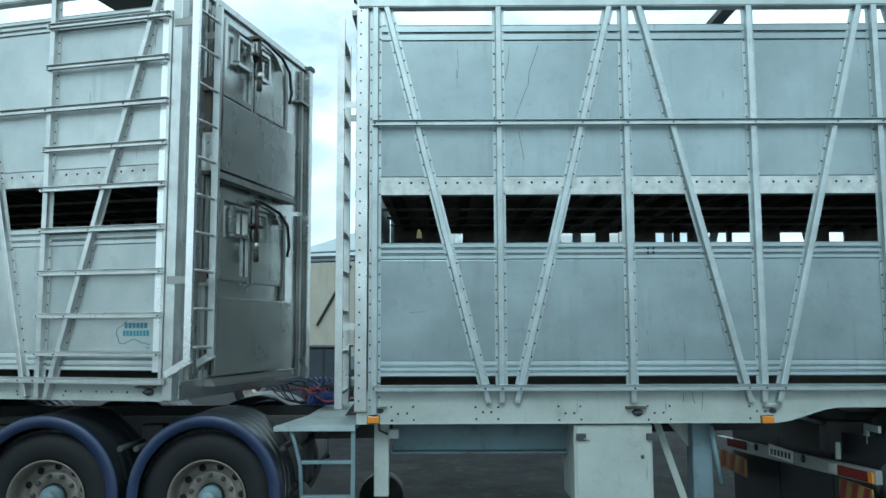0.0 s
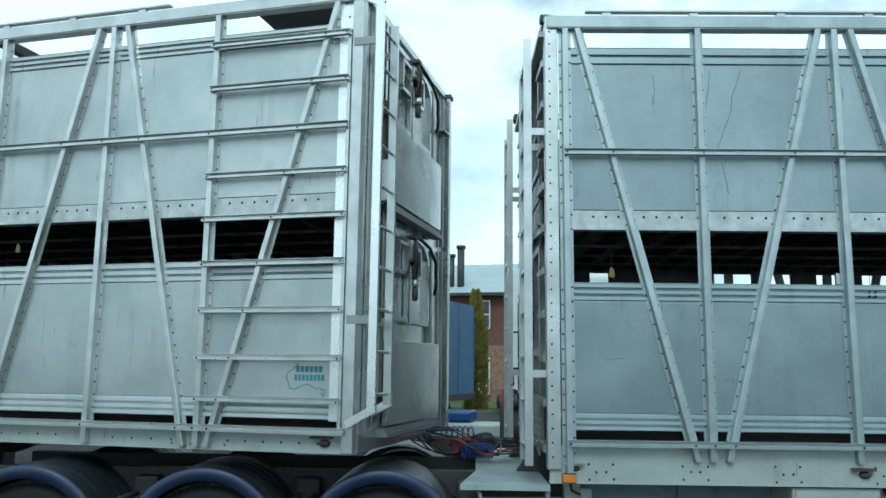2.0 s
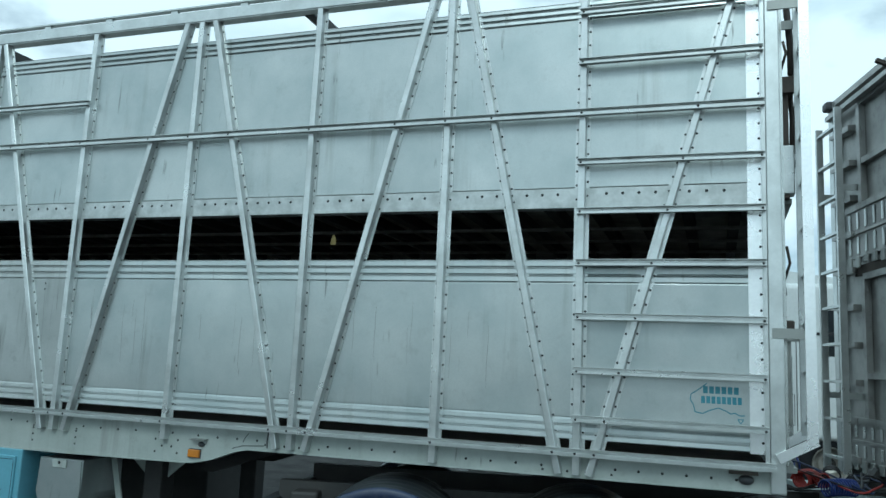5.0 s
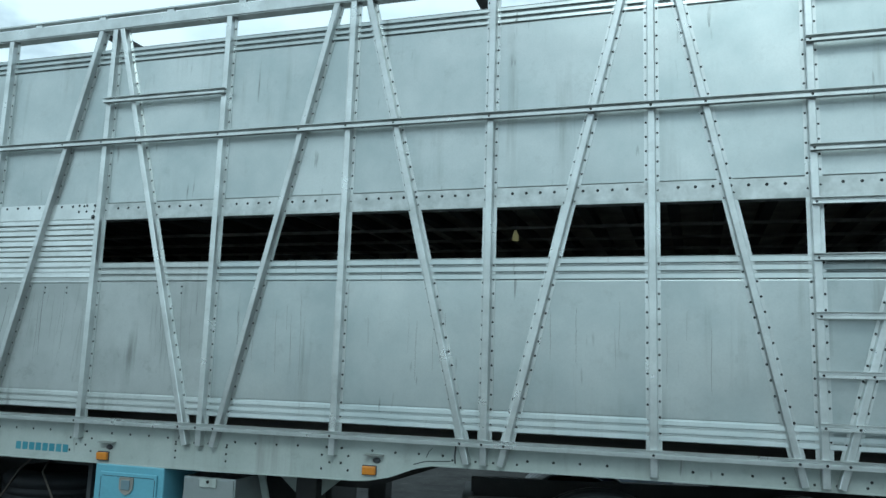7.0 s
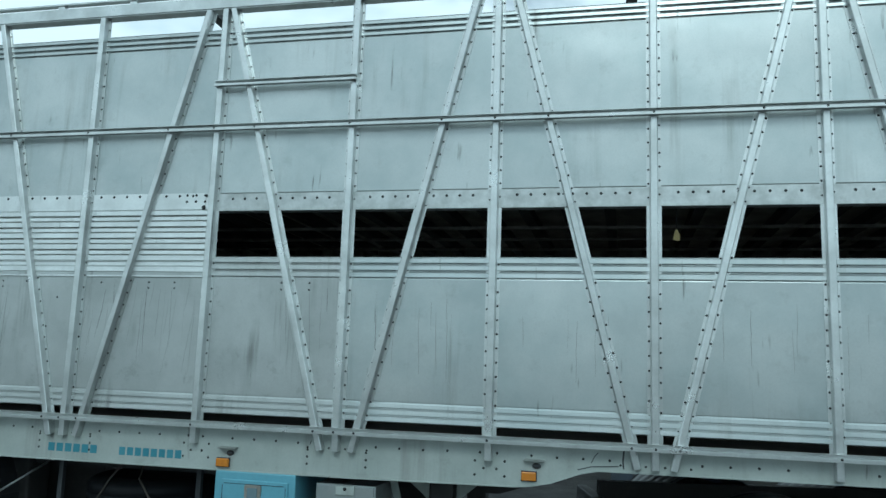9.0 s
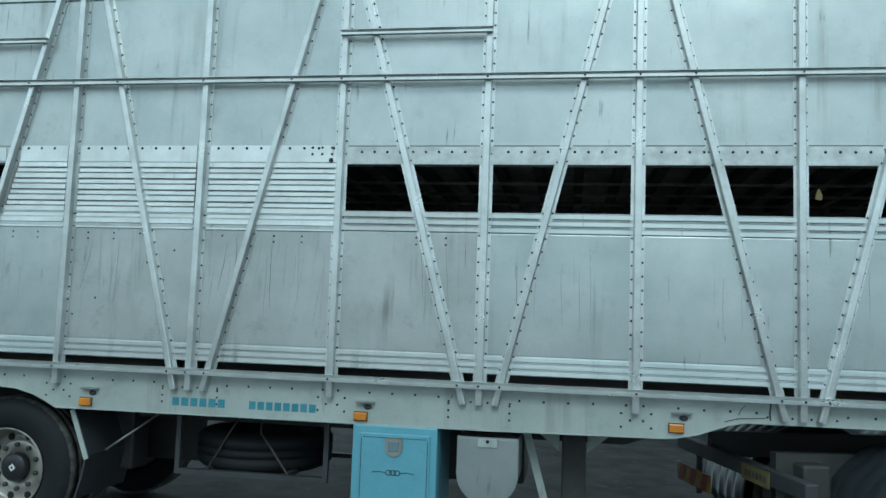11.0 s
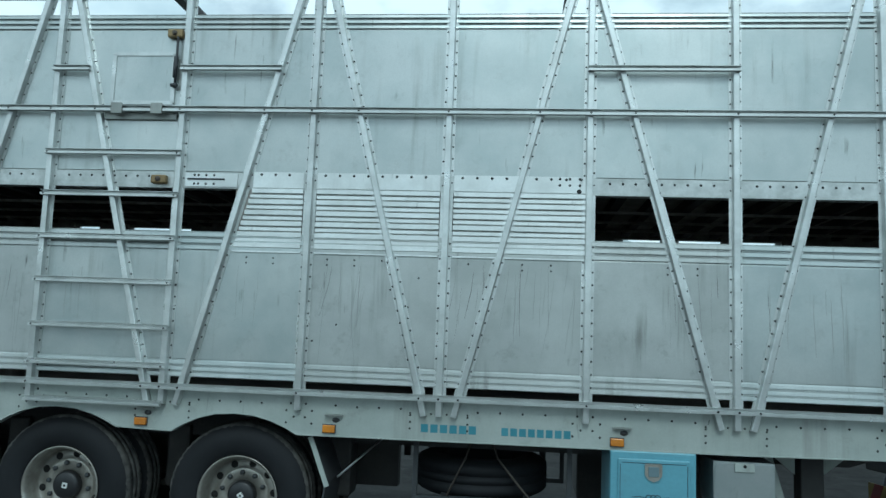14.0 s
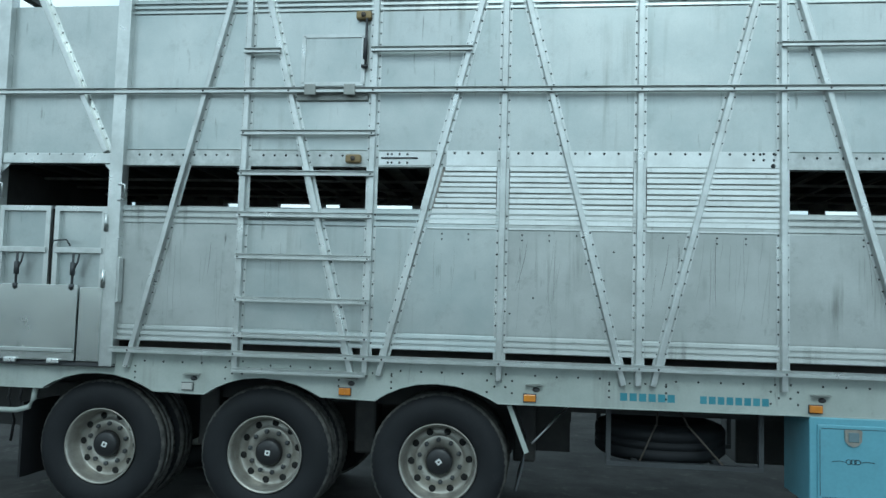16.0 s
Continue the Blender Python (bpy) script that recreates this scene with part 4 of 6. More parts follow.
for d0, d1 in ((0.06, 0.45), (1.90, 2.30)):
    lad = part("rear_ladder", bar(bmesh.new(), (-0.165, d0, 1.02), (-0.165, d0, 3.98), 0.028, 0.055, (1, 0, 0)), ALU_POST, lead_trailer)
    part("stile", bar(bmesh.new(), (-0.165, d1, 1.02), (-0.165, d1, 3.90), 0.028, 0.055, (1, 0, 0)), ALU_POST, lad)
    for k in range(10):
        z = 1.13 + 0.3 * k
        part("rung", bar(bmesh.new(), (-0.165, d0, z), (-0.165, d1, z), 0.04, 0.022), ALU_POST, lad)
        part("wall_rib", prism(bmesh.new(), [(d0 + 0.06, z + 0.02), (d1 + 0.05, z + 0.02), (d1 + 0.05, z - 0.005), (d0 + 0.12, z - 0.03), (d0 + 0.06, z - 0.03)], -0.06, 0.02), REAR, lad)
    for z in (3.30, 1.62):
        for d in (d0, d1):
            part("bracket", bar(bmesh.new(), (-0.165, d, z), (0.0, d, z), 0.012, 0.05), ALU_POST, lad)


# ---- marker lamps and small fittings on the beams ----
def marker_lamp(parent, s, z, lens, d=PANEL):
    lamp = part("marker_lamp", soft_box(s - 0.044, s + 0.044, d - 0.028, d, z - 0.030, z + 0.022, 0.006), lens, parent, "amber side marker lamp" if lens is AMBER else "faded clear side marker lamp")
    part("lamp_base", box(bmesh.new(), s - 0.048, s + 0.048, d - 0.008, d - 0.001, z - 0.035, z + 0.027), DARK_STEEL, lamp)
    hood = prism(bmesh.new(), [(d, z + 0.098), (d - 0.045, z + 0.092), (d - 0.045, z + 0.088), (d, z + 0.092)], s - 0.03, s + 0.095)
    part("lamp_hood", hood, ALU_DULL, lamp)
    part("reflector", lathe(bmesh.new(), [(0.004, -0.014), (0.018, -0.012), (0.024, 0.0)], 14), DARK_STEEL, lamp, m=Matrix.Translation((s + 0.045, d, z + 0.058)) @ Matrix.Diagonal((1.15, 1, 0.75, 1)))
    return lamp


for x, z, lens in ((-6.93, 1.035, AMBER), (-8.95, 1.0, AMBER), (-10.94, 0.995, AMBER), (-12.32, 0.985, AMBER), (-13.56, 0.975, CLEAR)):
    marker_lamp(rear_trailer, loc(x), z, lens)
for s, z in ((0.095, 0.948), (2.96, 0.94)):
    marker_lamp(lead_trailer, s, z, AMBER, PANEL - 0.004)
for parent, s, z in ((lead_trailer, 2.0, 0.99), (rear_trailer, -0.22, 1.16)):
    f = bmesh.new()
    prism(f, [(PANEL, z + 0.045), (PANEL - 0.05, z + 0.038), (PANEL - 0.05, z + 0.03), (PANEL, z + 0.035)], s - 0.07, s + 0.08)
    part("lamp_hood", f, RUST, parent)
    part("reflector", lathe(bmesh.new(), [(0.004, -0.03), (0.026, -0.026), (0.034, 0.0)], 14), DARK_STEEL, parent, m=Matrix.Translation((s + 0.02, PANEL, z)) @ Matrix.Diagonal((1.2, 1, 0.8, 1)))


# ---- painted marks: plain blocks in place of the maker's name ----
def mark_blocks(parent, s0, s1, z0, z1, k, d, name="painted_mark"):
    w = (s1 - s0) / k
    for i in range(k):
        part(name, box(bmesh.new(), s0 + i * w + w * 0.12, s0 + (i + 1) * w - w * 0.12, d - 0.0015, d, z0, z1), INK, parent)


mark_blocks(rear_trailer, loc(-10.30), loc(-9.90), 0.999, 1.055, 6, PANEL - 0.0005)
mark_blocks(rear_trailer, loc(-9.74), loc(-9.255), 1.0, 1.054, 8, PANEL - 0.0005)
mark_blocks(rear_trailer, loc(-3.625), loc(-3.43), 1.612, 1.652, 6, PANEL - 0.0005)
mark_blocks(rear_trailer, loc(-3.635), loc(-3.415), 1.557, 1.597, 8, PANEL - 0.0005)
coast = [(-3.60, 1.668), (-3.645, 1.632), (-3.685, 1.605), (-3.69, 1.575), (-3.672, 1.545), (-3.665, 1.508), (-3.625, 1.500), (-3.585, 1.520), (-3.54, 1.535), (-3.50, 1.520),
         (-3.475, 1.505), (-3.455, 1.512), (-3.43, 1.498), (-3.405, 1.500)]
o = bmesh.new()
for (a, za), (b, zb) in zip(coast, coast[1:]):
    bar(o, (loc(a), PANEL - 0.001, za), (loc(b), PANEL - 0.001, zb), 0.0016, 0.006, (0, 0, 1))
for (a, za), (b, zb) in (((-3.44, 1.478), (-3.41, 1.478)), ((-3.44, 1.478), (-3.425, 1.455)), ((-3.41, 1.478), (-3.425, 1.455))):
    bar(o, (loc(a), PANEL - 0.001, za), (loc(b), PANEL - 0.001, zb), 0.0016, 0.005, (0, 0, 1))
part("painted_outline", o, INK, rear_trailer, "faded blue painted outline")


# ---- hatch, slide and clips on the upper wall ----
hatch = part("hatch_door", soft_box(loc(-12.735), loc(-12.275), PANEL - 0.016, PANEL - 0.001, 3.335, 3.70, 0.004), ALU, rear_trailer, "small framed hatch door")
f = bmesh.new()
for a, b in (((-12.75, 3.71), (-12.26, 3.71)), ((-12.75, 3.33), (-12.26, 3.33)), ((-12.742, 3.33), (-12.742, 3.71)), ((-12.268, 3.33), (-12.268, 3.71))):
    bar(f, (loc(a[0]), PANEL - 0.012, a[1]), (loc(b[0]), PANEL - 0.012, b[1]), 0.024, 0.03, (0, 0, 1) if a[1] == b[1] else (1, 0, 0))
part("hatch_frame", f, ALU_POST, hatch)
bolt = bmesh.new()
tube(bolt, [(loc(-12.245), PANEL - 0.04, 3.44), (loc(-12.245), PANEL - 0.04, 3.84)], 0.010, 8)
tube(bolt, [(loc(-12.25), PANEL - 0.04, 3.52), (loc(-12.25), PANEL - 0.04, 3.68)], 0.017, 8)
tube(bolt, [(loc(-12.275), PANEL - 0.045, 3.46), (loc(-12.225), PANEL - 0.045, 3.46)], 0.014, 8)
part("hatch_bolt", bolt, DARK_STEEL, hatch)
for x, z in ((-12.27, 3.865), (-12.315, 2.745)):
    c = part("cam_lock", soft_box(loc(x) - 0.06, loc(x) + 0.06, PANEL - 0.05, PANEL - 0.001, z - 0.032, z + 0.032, 0.012), BRASS, rear_trailer, "worn brass lock block")
    part("lock_pin", lathe(bmesh.new(), [(0.004, -0.012), (0.018, -0.01), (0.02, 0.004)], 12), RUST, c, m=pose(loc(x), PANEL - 0.05, z))
part("hatch_slide", prism(bmesh.new(), [(PANEL - 0.002, 3.31), (PANEL - 0.03, 3.305), (PANEL - 0.03, 3.20), (PANEL - 0.002, 3.195)], loc(-12.78), A_POSTS[8] - 0.05), ALU_DULL, rear_trailer)
for x in (-12.66, -12.35):
    part("slide_clip", soft_box(loc(x) - 0.045, loc(x) + 0.045, -0.045, -0.036, 3.225, 3.31, 0.004), ALU_DULL, rear_trailer)
sl = part("slot_slide", box(bmesh.new(), A_POSTS[8] + 0.05, loc(-11.72), PANEL - 0.014, PANEL - 0.0065, 2.70, 2.80), ALU_NEW, rear_trailer)
part("slide_pin", tube(bmesh.new(), [(loc(-12.1), PANEL - 0.02, 2.755), (loc(-11.82), PANEL - 0.02, 2.755)], 0.006, 6), DARK_STEEL, sl)
for x in (-12.05, -12.02, -11.96, -11.90):
    for z in (2.72, 2.785):
        rivet(A.riv, loc(x), PANEL - 0.014, z, 0.010)


# ---- side loading door ----
for s, nm in ((A_DOOR_R - 0.015, "door_post"), (A_DOOR_L, "door_post")):
    part(nm, soft_box(s - 0.055, s + 0.055, -0.012, 0.09, 1.10, 4.20, 0.006), ALU_POST, rear_trailer)
d0, d1 = A_DOOR_L + 0.056, A_DOOR_R - 0.072
part("upper_panel", box(bmesh.new(), d0, d1, PANEL, PANEL + 0.03, 2.74, 3.99), ALU, rear_trailer)
part("door_header", soft_box(d0, d1, 0.004, 0.09, 2.69, 2.775, 0.006), ALU_POST, rear_trailer)
for k in range(7):
    rivet(A.riv, d0 + 0.1 + 0.1 * k, 0.004, 2.765)
part("short_brace", hat((d1 - 0.05, 2.79), (d0 + 0.19, 4.16), rivets=A.riv), ALU_POST, rear_trailer)
for s, k in ((d0, 1), (d1, -1)):
    part("gusset", plate(bmesh.new(), [(s, 2.69), (s + k * 0.06, 2.69), (s, 2.63)], 0.02, 0.03), ALU_POST, rear_trailer)
for s0, s1, nm in ((d0 + 0.005, (d0 + d1) / 2 - 0.018, "left"), ((d0 + d1) / 2 + 0.018, d1 - 0.005, "right")):
    leaf = part("side_door", box(bmesh.new(), s0 + 0.03, s1 - 0.03, PANEL - 0.004, PANEL + 0.012, 1.15, 2.32), ALU, rear_trailer, "aluminium door leaf with box frame")
    f = bmesh.new()
    for a, b, up in (((s0 + 0.02, 1.14), (s0 + 0.02, 2.35), (1, 0, 0)), ((s1 - 0.02, 1.14), (s1 - 0.02, 2.35), (1, 0, 0)), ((s0 + 0.04, 2.33), (s1 - 0.04, 2.33), (0, 0, 1)), ((s0 + 0.04, 1.16), (s1 - 0.04, 1.16), (0, 0, 1))):
        bar(f, (a[0], 0.03, a[1]), (b[0], 0.03, b[1]), 0.05, 0.04, up)
    part("door_frame", f, ALU_POST, leaf)
    part("lock_bar", soft_box(s0 + 0.02, s1 - 0.02, -0.012, 0.006, 1.975, 2.02, 0.004), ALU_POST, leaf)
    bx = (s0 + s1) / 2 - 0.02
    b2 = bmesh.new()
    tube(b2, [(bx, -0.03, 1.68), (bx, -0.03, 1.97)], 0.010, 8)
    tube(b2, [(bx, -0.03, 1.80), (bx, -0.03, 1.90)], 0.02, 8)
    tube(b2, [(bx, -0.03, 1.69), (bx, -0.03, 1.73)], 0.022, 8)
    tube(b2, [(bx + 0.01, -0.03, 1.85), (bx + 0.04, -0.035, 1.90), (bx + 0.05, -0.03, 1.97)], 0.008, 6)
    part("drop_bolt", b2, DARK_STEEL, leaf)
tube_h = bmesh.new()
mid = (d0 + d1) / 2
tube(tube_h, [(mid + 0.02, -0.02, 2.02), (mid + 0.04, -0.03, 2.07), (mid + 0.15, -0.03, 2.08), (mid + 0.18, -0.02, 2.03)], 0.007, 6)
part("door_handle", tube_h, DARK_STEEL, rear_trailer)
part("centre_seal", box(bmesh.new(), mid - 0.016, mid + 0.016, 0.03, 0.05, 1.14, 2.33), HOLE, rear_trailer)
ramp = part("fold_down_ramp", soft_box(d0 - 0.1, d0 + 0.73, -0.035, -0.015, 1.135, 1.725, 0.004), ALU_END, rear_trailer, "folded loading ramp plate with dents")
part("ramp_lip", soft_box(d0 + 0.05, d0 + 0.72, -0.05, -0.036, 1.20, 1.23, 0.004), ALU_POST, ramp)
for s in (d0 + 0.21, d0 + 0.57):
    part("ramp_hinge", soft_box(s - 0.05, s + 0.05, -0.06, -0.036, 1.115, 1.15, 0.006), ALU_WHITE, ramp)
part("ramp_side", soft_box(d0 + 0.74, d1 + 0.005, -0.02, -0.006, 1.135, 1.71, 0.004), ALU_END, rear_trailer)
for z in (2.22, 1.78):
    part("hinge", tube(bmesh.new(), [(d1 + 0.005, -0.02, z - 0.07), (d1 + 0.005, -0.02, z + 0.07)], 0.016, 10), ALU_POST, rear_trailer)
for s in (A_DOOR_R + 0.062, A_DOOR_L + 0.075):
    part("grab_handle", tube(bmesh.new(), [(s - 0.045, -0.012, 2.40), (s - 0.02, -0.035, 2.40), (s + 0.018, -0.035, 2.405), (s + 0.02, -0.035, 2.52), (s - 0.02, -0.035, 2.525), (s - 0.045, -0.012, 2.525)], 0.009, 8), ALU_WHITE, rear_trailer)
part("door_sill", soft_box(d0 - 0.2, A_DOOR_R + 0.04, -0.01, 0.045, 1.095, 1.128, 0.004), DARK_STEEL, rear_trailer)
part("edge_strip", soft_box(A_DOOR_R + 0.045, A_DOOR_R + 0.065, -0.02, 0.04, 1.6, 1.95, 0.004), ALU_POST, rear_trailer)


# ---- under the rear trailer ----
def toolbox():
    s0, s1, z0, z1 = loc(-8.995), loc(-8.428), 0.33, 0.945
    t = part("toolbox", soft_box(s0, s1, 0.035, 0.62, z0, z1, 0.01), TOOLBOX_BLUE, rear_trailer, "sky-blue painted steel toolbox with pinstripes")
    part("toolbox_door", soft_box(s0 + 0.05, s1 - 0.045, 0.02, 0.036, z0 + 0.04, z1 - 0.05, 0.006), TOOLBOX_BLUE, t)
    p = bmesh.new()
    for a, b in (((s0 + 0.075, z1 - 0.075), (s1 - 0.07, z1 - 0.075)), ((s0 + 0.075, z0 + 0.07), (s1 - 0.07, z0 + 0.07)), ((s0 + 0.065, z0 + 0.08), (s0 + 0.065, z1 - 0.085)), ((s1 - 0.06, z0 + 0.08), (s1 - 0.06, z1 - 0.085))):
        bar(p, (a[0], 0.0195, a[1]), (b[0], 0.0195, b[1]), 0.002 if a[1] == b[1] else 0.004, 0.004 if a[1] == b[1] else 0.002, (0, 0, 1) if a[1] == b[1] else (0, 1, 0))
    part("pinstripe", p, LINE_BLACK, t)
    c = (s0 + s1) / 2
    shield = [(c - 0.058, 0.86), (c - 0.05, 0.868), (c + 0.05, 0.868), (c + 0.058, 0.86), (c + 0.055, 0.79), (c + 0.03, 0.762), (c, 0.75), (c - 0.03, 0.762), (c - 0.055, 0.79)]
    latch = part("toolbox_latch", plate(bmesh.new(), shield, 0.008, 0.02), RIM, t, "shield-shaped metal paddle latch")
    part("latch_paddle", soft_box(c - 0.035, c + 0.035, 0.001, 0.0078, 0.785, 0.85, 0.003), STEEL, latch)
    sc = bmesh.new()
    for i in (-1, 0, 1):
        tube(sc, [(c + i * 0.028 + 0.02 * math.cos(a), 0.0185, 0.648 + 0.016 * math.sin(a)) for a in [2 * math.pi * k / 12 for k in range(13)]], 0.0028, 5)
    for k in (-1, 1):
        tube(sc, [(c + k * 0.05, 0.0185, 0.645), (c + k * 0.09, 0.0185, 0.653), (c + k * 0.14, 0.0185, 0.646)], 0.0022, 5)
    part("painted_scroll", sc, LINE_BLACK, t)


toolbox()


def water_tank():
    s0, s1 = loc(-8.305), loc(-7.905)
    c, h = (s0 + s1) / 2, (s1 - s0) / 2
    pts = [(s0, 0.90), (s0, 0.66)] + [(c + h * math.cos(a), 0.66 + 0.19 * math.sin(a)) for a in [math.pi + math.pi * k / 14 for k in range(1, 14)]] + [(s1, 0.66), (s1, 0.90)]
    bm = plate(bmesh.new(), pts, 0.08, 0.5)
    bmesh.ops.bevel(bm, geom=[e for e in bm.edges if abs(e.verts[0].co.y - e.verts[1].co.y) < 1e-4 and e.verts[0].co.y < 0.1], offset=0.012, segments=2, affect="EDGES")
    t = part("water_tank", bm, ALU, rear_trailer, "off-white round-bottomed water tank")
    part("tank_recess", soft_box(c - 0.065, c + 0.065, 0.068, 0.081, 0.835, 0.895, 0.006), BEAM, t)
    part("tank_hole", lathe(bmesh.new(), [(0.003, -0.003), (0.011, -0.002), (0.012, 0.003)], 12), HOLE, t, m=pose(c, 0.067, 0.875))
    part("tank_tap", soft_box(c - 0.022, c + 0.028, 0.05, 0.085, 0.475, 0.52, 0.008), RIM, t)


water_tank()
leg = part("landing_leg", soft_box(loc(-7.63), loc(-7.47), 0.42, 0.58, 0.10, 0.98, 0.012), GRIME, rear_trailer)
part("foot_plate", soft_box(loc(-7.70), loc(-7.40), 0.35, 0.65, GZ, 0.0, 0.006), GRIME, leg)
part("inner_leg", soft_box(loc(-7.60), loc(-7.50), 0.45, 0.55, GZ + 0.02, 0.2, 0.006), STEEL, leg)
part("landing_leg", soft_box(loc(-7.63), loc(-7.47), AW - 0.58, AW - 0.42, GZ, 0.98, 0.012), GRIME, rear_trailer)
# Added box that darkens the far underside, in place of unclear dark shapes.
part("far_locker", soft_box(loc(-9.1), loc(-7.95), AW - 0.62, AW - 0.05, 0.30, 0.93, 0.02), GRIME, rear_trailer)
part("leg_brace", bar(bmesh.new(), (loc(-7.87), 0.36, 0.92), (loc(-7.68), 0.36, 0.25), 0.012, 0.05, (1, 0, 0)), BEAM, rear_trailer)
for a, b in ((-7.86, -7.65), (-7.46, -7.25)):
    part("leg_gusset", plate(bmesh.new(), [(loc(a), 0.95), (loc(b), 0.95), (loc(b if a == -7.86 else a), 0.78)], 0.48, 0.49), BEAM, rear_trailer)

rack = part("spare_wheel_rack", bar(bmesh.new(), (loc(-10.36), 0.30, 0.512), (loc(-9.24), 0.30, 0.512), 0.05, 0.035), DARK_STEEL, rear_trailer)
for x in (-10.35, -9.25):
    for d in (0.30, 1.30):
        part("rack_post", bar(bmesh.new(), (loc(x), d, 0.495), (loc(x), d, 1.0), 0.035, 0.035, (0, 1, 0)), DARK_STEEL, rack)
part("rack_bar", bar(bmesh.new(), (loc(-10.36), 1.30, 0.512), (loc(-9.24), 1.30, 0.512), 0.05, 0.035), DARK_STEEL, rack)
for x in (-10.15, -9.55):
    part("rack_cross", bar(bmesh.new(), (loc(x), 0.3, 0.515), (loc(x), 1.3, 0.515), 0.04, 0.03), DARK_STEEL, rack)
SPARE = TYRE.copy()
SPARE.materials[1] = RUBBER
again("spare_tyre", SPARE, rear_trailer, Matrix.Translation((loc(-9.90), 0.84, 0.498)) @ Matrix.Rotation(math.pi / 2, 4, "X") @ Matrix.Diagonal((0.97, 0.97, 0.97, 1)), "spare tyre lying flat in its rack")
ch = bmesh.new()
tube(ch, [(loc(-10.12), 0.29, 0.53), (loc(-9.99), 0.36, 0.80), (loc(-9.93), 0.6, 1.0)], 0.008, 5)
tube(ch, [(loc(-9.52), 0.29, 0.53), (loc(-9.76), 0.36, 0.80), (loc(-9.84), 0.6, 1.0)], 0.008, 5)
part("tie_chain", ch, RUST, rear_trailer)
flap = bmesh.new()
pts = [(-11.10, 0.92), (-11.03, 0.78), (-10.965, 0.60), (-10.99, 0.45), (-11.03, 0.30)]
for (a, za), (b, zb) in zip(pts, pts[1:]):
    bar(flap, (loc(a), 0.44, za), (loc(b), 0.44, zb), 0.62, 0.012, (1, 0, 0.3))
part("mud_flap", flap, DARK_STEEL, rear_trailer, "bent dark mud flap")
part("flap_edge", bar(bmesh.new(), (loc(-11.09), 0.125, 0.92), (loc(-10.955), 0.125, 0.58), 0.012, 0.035, (1, 0, 0)), BEAM, rear_trailer)
part("flap_strut", tube(bmesh.new(), [(loc(-10.92), 0.30, 0.62), (loc(-10.62), 0.6, 0.90)], 0.008, 6), ALU_POST, rear_trailer)
part("mud_flap", box(bmesh.new(), loc(-14.99), loc(-14.97), 0.14, 0.72, 0.18, 0.78), BLACK, rear_trailer)
tb = bmesh.new()
tube(tb, [(loc(-15.6), 0.10, 0.72), (loc(-15.0), 0.10, 0.72), (loc(-14.90), 0.10, 0.75), (loc(-14.86), 0.10, 0.82), (loc(-14.86), 0.12, 0.92)], 0.022, 10)
part("guard_tube", tb, BEAM, rear_trailer)
for x in (-15.02, -15.12):
    part("air_line", tube(bmesh.new(), [(loc(x), 0.2, 0.93), (loc(x) - 0.03, 0.2, 0.8), (loc(x) + 0.02, 0.22, 0.62), (loc(x) - 0.02, 0.25, 0.45)], 0.012, 6), BLACK, rear_trailer)
for x in (-9.4, -10.6):
    part("under_post", bar(bmesh.new(), (loc(x), 1.7, 0.6), (loc(x), 1.7, 1.0), 0.06, 0.06, (0, 1, 0)), GRIME, rear_trailer)
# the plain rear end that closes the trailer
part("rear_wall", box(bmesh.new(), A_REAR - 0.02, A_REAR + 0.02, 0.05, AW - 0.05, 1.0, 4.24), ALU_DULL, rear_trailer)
# Bulkhead takes the near-black joist colour so the interior's shade is painted in.
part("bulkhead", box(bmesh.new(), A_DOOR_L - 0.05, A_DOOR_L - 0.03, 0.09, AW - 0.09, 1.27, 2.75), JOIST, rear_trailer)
part("far_panel", box(bmesh.new(), A_DOOR_L, A_DOOR_R, AW - PANEL - 0.03, AW - PANEL, 1.1, 3.99), ALU, rear_trailer)
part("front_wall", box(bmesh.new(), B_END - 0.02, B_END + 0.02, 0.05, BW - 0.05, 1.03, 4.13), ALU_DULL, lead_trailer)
part("side_bearer", box(bmesh.new(), A_REAR + 0.1, -0.1, AW - 0.16, AW - 0.085, ZA["slot_hi"] - 0.022, ZA["slot_hi"] + 0.07), INSIDE, rear_trailer)
part("side_bearer", box(bmesh.new(), 0.1, B_END - 0.1, BW - 0.16, BW - 0.085, ZB["slot_hi"] - 0.018, ZB["slot_hi"] + 0.07), INSIDE, lead_trailer)
for s0, s1 in ((0.1, 0.62), (0.80, 1.80), (2.16, 2.30), (2.53, 2.77), (2.96, 3.02), (3.10, 3.20), (3.50, 3.55), (3.76, 4.04), (4.36, 4.54), (4.7, B_END - 0.1)):
    part("inner_panel", box(bmesh.new(), s0, s1, BW - 0.20, BW - 0.165, 1.25, 2.62), INSIDE, lead_trailer)
for x0, x1 in ((-15.0, -14.2), (-13.92, -13.62), (-12.95, -12.62), (-12.1, -11.75), (-11.3, -8.75), (-8.32, -8.18), (-7.76, -7.62), (-7.2, -3.6)):
    part("inner_panel", box(bmesh.new(), loc(x0), loc(x1), AW - 0.20, AW - 0.165, 1.27, 2.74), INSIDE, rear_trailer)


# ---- under the lead trailer ----
GUARD_TOP = surface("ribbed_guard_back", (0.032, 0.038, 0.042), (0.02, 0.024, 0.028), rough=0.36, dirt=0.35, dirt_color=(0.09, 0.09, 0.085))


